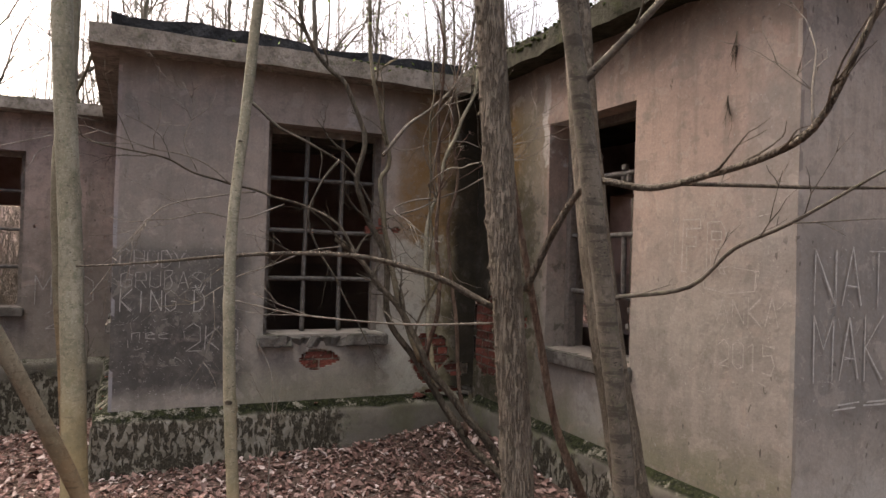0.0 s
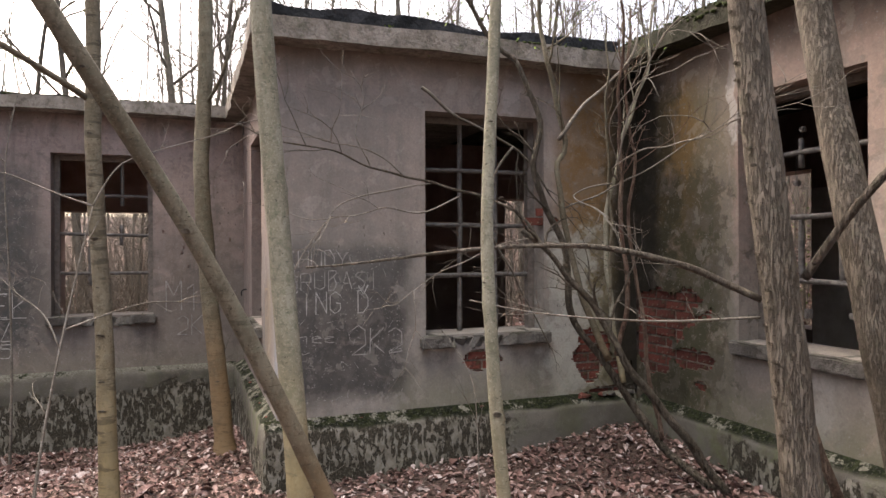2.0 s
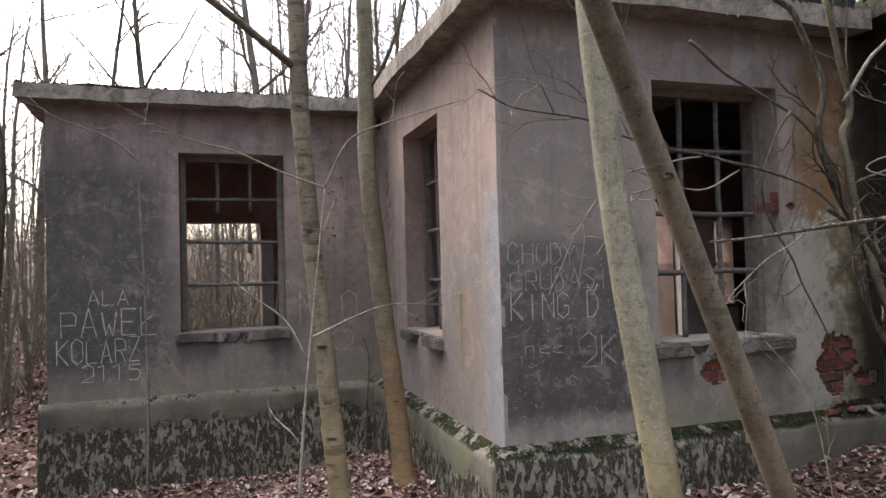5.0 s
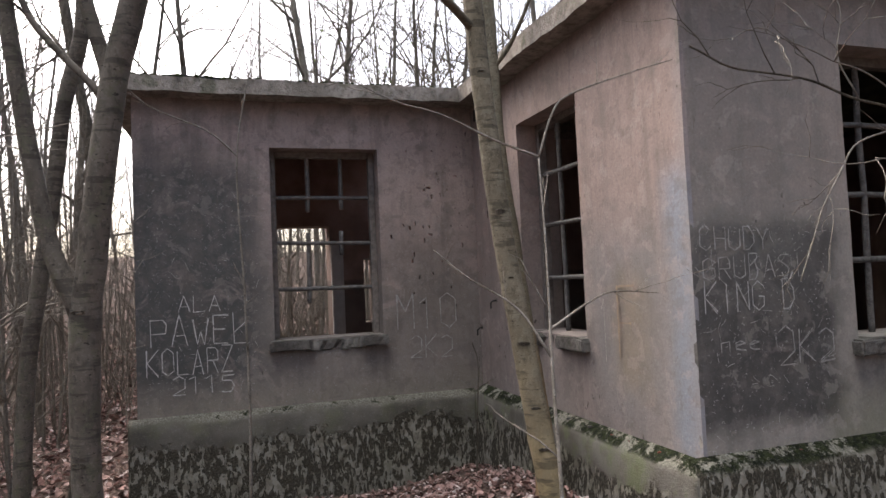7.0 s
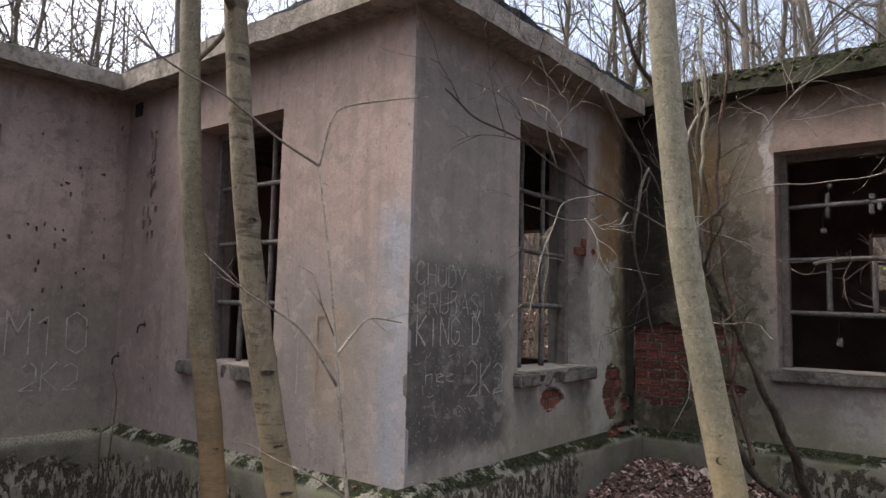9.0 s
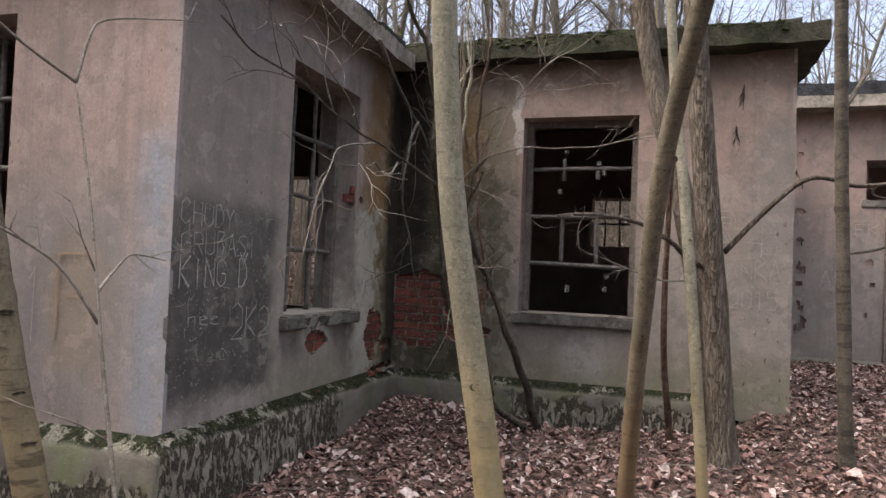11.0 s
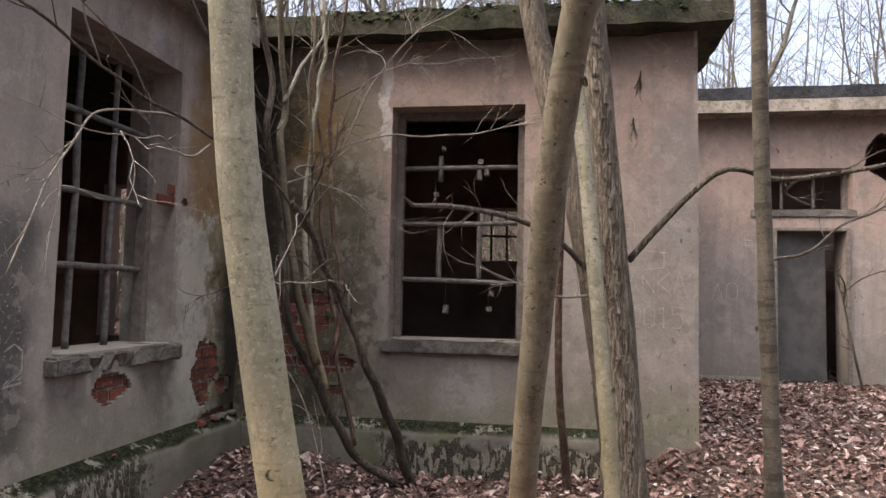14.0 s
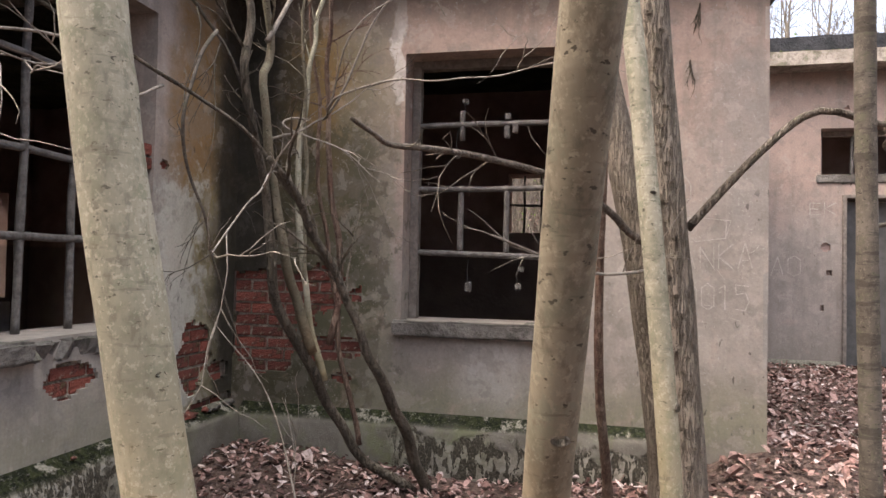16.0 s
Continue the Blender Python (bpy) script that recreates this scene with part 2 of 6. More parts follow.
def plinth_mat(name, level, clean, green=0.3, moss=0.53, tone=1.0):
    """Smooth grey render whose lower part, under level, has blistered off in black mossy flakes; clean: (axis, from, to) without flakes."""
    g = Graph(name, 0.95, 0, 0.12)
    grit = g.noise(70, 4, 0.7)
    c = g.mix(g.span(g.noise(1.6, 6, 0.65), 0.35, 0.65), tuple(x * tone for x in (0.095, 0.088, 0.073)), tuple(x * tone for x in (0.165, 0.153, 0.13)))
    c = g.mix(g.calc("MULTIPLY", g.span(g.noise(3.5, 6, 0.65), 0.46, 0.64), green), c, (0.125, 0.14, 0.07))
    c = g.mix(g.calc("MULTIPLY", g.span(g.noise(9, 5, 0.7), 0.5, 0.62), 0.35), c, (0.10, 0.09, 0.072))
    edge = g.calc("ADD", g.calc("MULTIPLY", g.calc("SUBTRACT", g.noise(1.5, 3, 0.5), 0.5), 0.42), g.calc("MULTIPLY", g.calc("SUBTRACT", g.noise(12, 5, 0.65), 0.5), 0.30))
    low = g.span(g.calc("ADD", g.axis(2), edge), level - 0.03, level + 0.03, 1, 0)
    if clean:
        u = g.calc("ADD", g.axis(clean[0]), g.calc("MULTIPLY", edge, 1.6))
        low = g.calc("MULTIPLY", low, g.calc("SUBTRACT", 1.0, g.calc("MULTIPLY", g.span(u, clean[1] - 0.08, clean[1] + 0.08), g.span(u, clean[2] - 0.08, clean[2] + 0.08, 1, 0))))
    flake = g.noise(27, 3, 0.6, g.scaled(1, 1, 0.42), 0.6)
    big = g.noise(5, 4, 0.6)
    black = g.span(g.calc("ADD", flake, g.calc("MULTIPLY", g.calc("SUBTRACT", big, 0.5), 0.45)), 0.455, 0.50)
    c = g.mix(g.calc("MULTIPLY", low, 0.6), c, g.mix(g.span(g.noise(14, 5, 0.7), 0.4, 0.6), (0.17, 0.155, 0.12), (0.30, 0.285, 0.24)))
    c = g.mix(g.calc("MULTIPLY", g.calc("MULTIPLY", black, low), 0.92), c, g.mix(g.span(grit, 0.4, 0.6), (0.018, 0.016, 0.012), (0.055, 0.048, 0.034)))
    nrm = g.t.nodes.new("ShaderNodeNewGeometry").outputs["Normal"]
    sep = g.t.nodes.new("ShaderNodeSeparateXYZ")
    g.t.links.new(nrm, sep.inputs[0])
    ledge = g.span(sep.outputs[2], 0.35, 0.7)
    top = g.mix(g.span(g.noise(5, 8, 0.75), moss, moss + 0.05), g.mix(g.span(g.noise(30, 4), 0.4, 0.6), (0.009, 0.011, 0.006), (0.022, 0.026, 0.011)), g.mix(g.span(grit, 0.4, 0.6), tuple(x * tone for x in (0.12, 0.113, 0.087)), tuple(x * tone for x in (0.22, 0.21, 0.175))))
    c = g.mix(ledge, c, top)
    c = g.mix(g.calc("MULTIPLY", g.span(grit, 0.55, 0.7), 0.2), c, (0.34, 0.32, 0.28))
    hgt = g.calc("SUBTRACT", g.calc("MULTIPLY", grit, 0.35), g.calc("MULTIPLY", g.calc("MULTIPLY", black, low), 0.9))
    return g.done(c, hgt, 0.8, 0.02)


def bark(name, a, b, lichen, groove=0.0, rings=0.0, foot=None):
    g = Graph(name, 0.92, 0, 0.2)
    n = g.noise(6, 6, 0.65, g.scaled(1, 1, 0.35))
    f = g.noise(45, 5, 0.65, g.scaled(1, 1, 0.5))
    c = g.mix(g.span(n, 0.35, 0.65), a, b)
    c = g.mix(g.calc("MULTIPLY", g.span(f, 0.5, 0.66), 0.45), c, tuple(x * 0.35 for x in a))
    c = g.mix(g.calc("MULTIPLY", g.span(g.noise(16, 6, 0.75), 0.52, 0.60), 0.25 if groove else 0.6), c, lichen)
    c = g.mix(g.calc("MULTIPLY", g.span(g.noise(85, 4, 0.7), 0.54, 0.62), 0.25 if groove else 0.38), c, tuple(min(1, x * 1.5) for x in b))
    c = g.mix(g.calc("MULTIPLY", g.span(g.noise(50, 3, 0.6, g.scaled(1, 1, 2.2)), 0.63, 0.69), 0.85), c, tuple(x * 0.25 for x in a))
    if foot:
        h = g.calc("ADD", g.axis(2), g.calc("MULTIPLY", g.calc("SUBTRACT", g.noise(3, 5, 0.6), 0.5), 0.9))
        c = g.mix(g.span(h, 0.45, 1.35, 0.68, 0.0), c, foot)
    hgt = g.calc("ADD", g.calc("MULTIPLY", f, 0.5), n)
    st, ds = 0.45, 0.006
    if groove:
        v = g.noise(85, 4, 0.65, g.scaled(1, 1, 0.13), 0.9)
        crack = g.span(v, 0.40, 0.54)
        c = g.mix(g.calc("MULTIPLY", g.calc("SUBTRACT", 1.0, crack), 0.42), c, tuple(x * 0.4 for x in a))
        c = g.mix(g.calc("MULTIPLY", g.span(g.noise(8, 6, 0.7), 0.54, 0.64), 0.35), c, tuple(x * 1.25 for x in b))
        hgt = g.calc("ADD", g.calc("MULTIPLY", crack, 3.0 * groove), hgt)
        st, ds = 0.9, 0.012
    if not groove:
        band = g.span(g.noise(30, 3, 0.6, g.scaled(0.35, 0.35, 2.0)), 0.60, 0.66)
        c = g.mix(g.calc("MULTIPLY", band, 0.35), c, tuple(x * 0.4 for x in a))
        grey = g.span(g.noise(4.0, 6, 0.7), 0.50, 0.62)
        c = g.mix(g.calc("MULTIPLY", grey, 0.35), c, tuple(x * 0.62 for x in a))
    if rings:
        r = g.span(g.noise(11, 4, 0.6, g.scaled(0.3, 0.3, 1.8)), 0.54, 0.60)
        c = g.mix(g.calc("MULTIPLY", r, rings * 0.9), c, tuple(x * 0.36 for x in a))
    return g.done(c, hgt, st, ds)


def simple(name, a, b, scale=12, rough=0.85, metal=0.0, bump=0.3, dist=0.006):
    g = Graph(name, rough, metal, 0.25)
    n = g.noise(scale, 6, 0.65)
    c = g.mix(g.span(n, 0.35, 0.65), a, b)
    return g.done(c, g.noise(scale * 4, 4), bump, dist)


def varied(name, cols, island=True, rough=0.9):
    """Several tones by piece."""
    g = Graph(name, rough, 0, 0.2)
    r = g.island() if island else g.rand()
    ramp = g.t.nodes.new("ShaderNodeValToRGB")
    ramp.color_ramp.interpolation = "CONSTANT"
    els = ramp.color_ramp.elements
    for i, col in enumerate(cols):
        e = els[i] if i < 2 else els.new(i / len(cols))
        e.position = i / len(cols)
        e.color = (*col, 1)
    g.t.links.new(r, ramp.inputs[0])
    c = g.mix(g.calc("MULTIPLY", g.span(g.noise(22, 6, 0.75), 0.42, 0.62), 0.6), ramp.outputs[0], (0.03, 0.022, 0.018))
    return g.done(c, g.noise(80, 4), 0.4, 0.004)


def old_brick():
    """Weathered brick: tones by piece, soot and moss in patches, chipped pale edges."""
    g = Graph("old_brick", 0.93, 0, 0.2)
    r = g.rand()
    c = g.mix(r, (0.095, 0.034, 0.026), (0.215, 0.066, 0.048))
    c = g.mix(g.calc("MULTIPLY", g.span(g.noise(38, 5, 0.7), 0.50, 0.64), 0.45), c, (0.05, 0.028, 0.022))
    c = g.mix(g.calc("MULTIPLY", g.span(g.noise(5.5, 6, 0.7), 0.50, 0.60), 0.65), c, (0.04, 0.024, 0.019))
    c = g.mix(g.calc("MULTIPLY", g.span(g.noise(4, 6, 0.7, g.scaled(1, 1, 0.7)), 0.55, 0.63), 0.65), c, (0.085, 0.085, 0.042))
    c = g.mix(g.calc("MULTIPLY", g.span(g.noise(24, 6, 0.7), 0.57, 0.64), 0.6), c, (0.27, 0.235, 0.19))
    return g.done(c, g.calc("ADD", g.noise(18, 5, 0.7), g.noise(80, 4)), 0.9, 0.012)


def soil():
    g = Graph("leaf_litter_soil", 0.97, 0, 0.1)
    n, f = g.noise(1.2, 6, 0.6), g.cells(26)
    c = g.mix(g.span(n, 0.35, 0.65), (0.05, 0.035, 0.029), (0.085, 0.06, 0.05))
    c = g.mix(g.calc("MULTIPLY", g.span(f, 0.2, 0.5), 0.7), c, (0.12, 0.085, 0.07))
    c = g.mix(g.calc("MULTIPLY", g.span(g.noise(40, 5, 0.7), 0.5, 0.62), 0.7), c, (0.035, 0.024, 0.02))
    return g.done(c, g.calc("ADD", f, g.noise(40, 5)), 0.9, 0.03)


m_inner = inner_plaster()
m_pale_wall = simple("limewash", (0.62, 0.60, 0.58), (0.5, 0.48, 0.46), 5)
m_plinth_court = plinth_mat("plinth_render_court", 0.50, (0, 1.75, 3.3))
m_plinth_side = plinth_mat("plinth_render_side", 0.24, None, 0.75, 0.50)
m_plinth_wing = plinth_mat("plinth_render_wing", 0.19, None, 0.25, 0.40, 0.70)
m_plinth_east = plinth_mat("plinth_render_east", 0.34, (1, -1.25, 0.3), 0.6)
m_slab = concrete("roof_concrete", (0.17, 0.15, 0.125), (0.30, 0.27, 0.235), 0.85)
m_slab_moss = concrete("mossy_roof_concrete", (0.022, 0.025, 0.015), (0.062, 0.058, 0.043), 0.9)
m_sill = concrete("sill_concrete", (0.085, 0.078, 0.07), (0.165, 0.155, 0.14), 0.3)
m_tar = simple("roofing_felt", (0.012, 0.013, 0.015), (0.03, 0.031, 0.035), 9, 0.8, 0, 0.8, 0.02)
m_iron = simple("concrete_glazing_bar", (0.08, 0.074, 0.069), (0.155, 0.145, 0.135), 25, 0.92, 0.0, 0.7, 0.008)
m_frame = simple("weathered_window_frame", (0.12, 0.105, 0.09), (0.19, 0.165, 0.145), 22)
m_mortar = simple("old_mortar", (0.09, 0.075, 0.058), (0.27, 0.235, 0.19), 14, 0.95, 0, 0.8, 0.02)
m_brick = old_brick()
m_chalk = simple("scratched_chalk", (0.30, 0.29, 0.27), (0.48, 0.465, 0.44), 60)
m_chalk_faint = simple("faint_scratch", (0.26, 0.235, 0.21), (0.36, 0.33, 0.30), 60)
m_ochre_chalk = simple("ochre_crayon", (0.26, 0.20, 0.15), (0.30, 0.225, 0.15), 30)
m_chalk_dim = simple("worn_chalk", (0.22, 0.21, 0.195), (0.38, 0.365, 0.34), 35)
m_door = simple("grey_door_paint", (0.058, 0.058, 0.056), (0.09, 0.088, 0.085), 5, 0.7)
m_black = simple("sooty_metal", (0.012, 0.012, 0.012), (0.03, 0.028, 0.026), 12, 0.7)
m_floor_in = simple("rubble_floor", (0.08, 0.065, 0.055), (0.14, 0.115, 0.1), 6)
m_soil = soil()
m_moss = simple("dark_moss", (0.02, 0.026, 0.008), (0.05, 0.065, 0.02), 30, 0.97, 0, 0.8, 0.01)
m_leaf = varied("dead_leaf", [(0.28, 0.18, 0.155), (0.36, 0.255, 0.225), (0.18, 0.105, 0.088), (0.34, 0.22, 0.19), (0.11, 0.065, 0.055), (0.52, 0.43, 0.395), (0.23, 0.135, 0.115)])
m_bud = varied("spring_bud", [(0.16, 0.24, 0.05), (0.22, 0.30, 0.08), (0.12, 0.19, 0.04)])
m_bark_pale = bark("pale_smooth_bark", (0.175, 0.163, 0.118), (0.255, 0.24, 0.185), (0.14, 0.145, 0.095), foot=(0.25, 0.19, 0.085))
m_bark_olive = bark("olive_bark", (0.098, 0.084, 0.057), (0.155, 0.134, 0.096), (0.13, 0.128, 0.09), 0, 0.2, (0.235, 0.15, 0.075))
m_bark_ring = bark("ringed_bark", (0.09, 0.075, 0.05), (0.15, 0.127, 0.09), (0.19, 0.17, 0.125), 0, 0.65, (0.22, 0.17, 0.085))
m_bark_rough = bark("furrowed_bark", (0.115, 0.095, 0.073), (0.185, 0.156, 0.125), (0.115, 0.115, 0.072), 1.0)
m_bark_dark = bark("dark_bark", (0.08, 0.067, 0.05), (0.145, 0.122, 0.094), (0.12, 0.12, 0.07), 0.9)
m_bark_fork = bark("grey_brown_bark", (0.07, 0.06, 0.048), (0.12, 0.105, 0.085), (0.105, 0.105, 0.068), 0, 0.6)
m_bark_red = bark("peeling_red_bark", (0.105, 0.06, 0.044), (0.185, 0.135, 0.10), (0.19, 0.165, 0.12), 0.7)
m_twig = bark("twig_bark", (0.12, 0.104, 0.083), (0.20, 0.176, 0.148), (0.27, 0.25, 0.22))
m_brush = bark("undergrowth_bark", (0.10, 0.085, 0.068), (0.17, 0.148, 0.12), (0.2, 0.18, 0.15))
m_wood_far = bark("woodland_bark", (0.085, 0.074, 0.06), (0.155, 0.136, 0.11), (0.12, 0.115, 0.085))


# ---- mesh helpers ----
def mesh_object(name, verts, faces, mats, parent=None, smooth=False, label=""):
    me = bpy.data.meshes.new(name)
    me.from_pydata([tuple(v) for v in verts], [], faces)
    for m in mats if isinstance(mats, (list, tuple)) else [mats]:
        me.materials.append(m)
    if smooth:
        me.shade_smooth()
    ob = new(name, me)
    if parent is not None:
        ob.parent = parent
        ob.matrix_parent_inverse = parent.matrix_basis.inverted()
    if label:
        tagged(ob, label)
    return ob


def part(name, bm, material, parent=None, label="", smooth=False):
    me = bpy.data.meshes.new(name)
    bm.to_mesh(me)
    bm.free()
    me.materials.append(material)
    if smooth:
        me.shade_smooth()
    ob = new(name, me)
    if parent is not None:
        ob.parent = parent
        ob.matrix_parent_inverse = parent.matrix_basis.inverted()
    if label:
        tagged(ob, label)
    return ob


def empty(name, at, label, category, group="", kind=""):
    ob = new(name)
    ob.empty_display_size = 0.1
    ob.matrix_basis = Matrix.Translation(at)
    return tagged(ob, label, category, group, kind)


def box_bm(x0, y0, z0, x1, y1, z1, bevel=0.0, cuts=0, rough=0.0, seed=0):
    bm = bmesh.new()
    bmesh.ops.create_cube(bm, size=1)
    for v in bm.verts:
        v.co = Vector(((x0 + x1) / 2 + v.co.x * (x1 - x0), (y0 + y1) / 2 + v.co.y * (y1 - y0), (z0 + z1) / 2 + v.co.z * (z1 - z0)))
    if bevel:
        bmesh.ops.bevel(bm, geom=list(bm.edges), offset=bevel, segments=2, affect="EDGES")
    if cuts:
        long = sorted(bm.edges, key=lambda e: -e.calc_length())
        most = long[0].calc_length()
        bmesh.ops.subdivide_edges(bm, edges=[e for e in bm.edges if e.calc_length() > most * 0.6], cuts=cuts, use_grid_fill=True)
    if rough:
        for v in bm.verts:
            v.co += noise.noise_vector(v.co * 9 + Vector((seed, seed * 2.1, 0))) * rough + noise.noise_vector(v.co * 37) * rough * 0.4
    return bm


def boxes_bm(list_of_boxes):
    bm = bmesh.new()
    for x0, y0, z0, x1, y1, z1 in list_of_boxes:
        made = bmesh.ops.create_cube(bm, size=1)["verts"]
        for v in made:
            v.co = Vector(((x0 + x1) / 2 + v.co.x * (x1 - x0), (y0 + y1) / 2 + v.co.y * (y1 - y0), (z0 + z1) / 2 + v.co.z * (z1 - z0)))
    return bm


def spline(points, step=0.08):
    """A smooth path through the points."""
    pts = [Vector(p) for p in points]
    ext = [pts[0] * 2 - pts[1]] + pts + [pts[-1] * 2 - pts[-2]]
    out = []
    for i in range(1, len(ext) - 2):
        a, b, c, d = ext[i - 1:i + 3]
        n = max(1, int((c - b).length / step))
        for k in range(n):
            t = k / n
            out.append(0.5 * ((2 * b) + (c - a) * t + (2 * a - 5 * b + 4 * c - d) * t * t + (3 * b - a - 3 * c + d) * t ** 3))
    out.append(pts[-1])
    return out


def tube(V, F, path, r0, r1, sides=6, wob=0.0, seed=0, bump=None):
    """Appends a tapered tube along the path to the vertex and face lists."""
    base = len(V)
    n = len(path)
    side = None
    for i, p in enumerate(path):
        d = (path[min(i + 1, n - 1)] - path[max(i - 1, 0)])
        d = d.normalized() if d.length > 1e-9 else Vector((0, 0, 1))
        if side is None:
            side = d.cross(Vector((0.31, 0.95, 0.05))).normalized()
        side = (side - d * side.dot(d)).normalized()
        up = d.cross(side)
        t = i / max(1, n - 1)
        r = r0 + (r1 - r0) * t
        for k in range(sides):
            a = 2 * math.pi * k / sides
            q = side * math.cos(a) + up * math.sin(a)
            rr = r
            if wob:
                rr *= 1 + wob * noise.noise(Vector((q.x * 1.6 + seed, q.y * 1.6, p.z * 3.1 + seed)))
            if bump:
                rr += bump(p, q)
            V.append(p + q * rr)
    for i in range(n - 1):
        for k in range(sides):
            a, b = base + i * sides + k, base + i * sides + (k + 1) % sides
            F.append((a, b, b + sides, a + sides))
    F.append(tuple(base + k for k in range(sides))[::-1])
    F.append(tuple(base + (n - 1) * sides + k for k in range(sides)))


def grow(V, F, start, way, length, r, rng, depth, sides=5, spread=0.7, droop=0.0, jag=0.16, seg=5, kids=4):
    """A bare branch with side shoots."""
    path, p, d = [start.copy()], start.copy(), way.normalized()
    for i in range(seg):
        d = (d + Vector((rng.uniform(-jag, jag), rng.uniform(-jag, jag), rng.uniform(-jag, jag) - droop))).normalized()
        p = p + d * (length / seg)
        path.append(p.copy())
    tube(V, F, path, r, r * 0.3, max(3, sides))
    if depth > 0:
        for k in range(kids):
            i = rng.randint(1, seg)
            w = (path[i] - path[i - 1]).normalized()
            a = Vector((rng.gauss(0, 1), rng.gauss(0, 1), rng.gauss(0, 0.7))).normalized()
            nd = (w + a * spread * rng.uniform(0.6, 1.3)).normalized()
            f = 1 - 0.55 * i / seg
            grow(V, F, path[i].copy(), nd, length * rng.uniform(0.35, 0.62) * (0.5 + f * 0.5), r * 0.5 * f + 0.0012, rng, depth - 1, sides - 1, spread, droop, jag * 1.2, max(3, seg - 1), max(2, kids - 1))


# ---- the lie of the ground ----
SPOTS = [(0, -0.2, 0.03), (1.5, -0.3, 0.10), (2.9, -0.3, 0.21), (2.8, -1.8, 0.10), (2.9, -2.7, 0.15), (3.0, -3.4, 0.42), (5.2, -4.4, 0.40), (7, -5, 0.40), (0, -2.5, 0.06),
         (0, -5.7, 0.18), (-2.9, -2.5, -0.02), (-0.3, 1.2, -0.04), (-1.5, 3.0, -0.40), (-3.3, 3.0, -0.42), (-3.2, 0, -0.2), (1.9, -2.9, 0.19), (2, -3.5, 0.27), (-8, -4, -0.1), (8, -9, 0.45), (-6, 6, -0.5)]


def ground_z(x, y):
    s = w = 0.0
    for a, b, c in SPOTS:
        k = 1.0 / ((x - a) ** 2 + (y - b) ** 2 + 0.12) ** 1.5
        s += k * c
        w += k
    z = s / w
    east = max(0.0, x - 7.4) * (0.42 if y > -3.2 else 0.10)
    north = max(0.0, y - 7.2) * 0.13
    z += min(5.5, east) + min(4.0, north)
    return z + 0.03 * noise.noise(Vector((x * 1.3, y * 1.3, 0)))


def steps():
    c = [-400, -200, -110, -70, -45, -32]
    v = -24.0
    while v < -9:
        c.append(v)
        v += 1.0
    while v < 9.5:
        c.append(v)
        v += 0.2
    while v < 26:
        c.append(v)
        v += 1.0
    return c + [32, 45, 70, 110, 200, 400]


gx = steps()
gv = [(x, y, ground_z(x, y)) for y in gx for x in gx]
n_ = len(gx)
gf = [(j * n_ + i, j * n_ + i + 1, (j + 1) * n_ + i + 1, (j + 1) * n_ + i) for j in range(n_ - 1) for i in range(n_ - 1)]
ground = mesh_object("ground", gv, gf, m_soil, None, True)
tagged(ground, "brown woodland ground under a layer of fallen leaves", "ground", kind="structure")


# ---- walls ----
TH = 0.36
FLOOR = 0.42


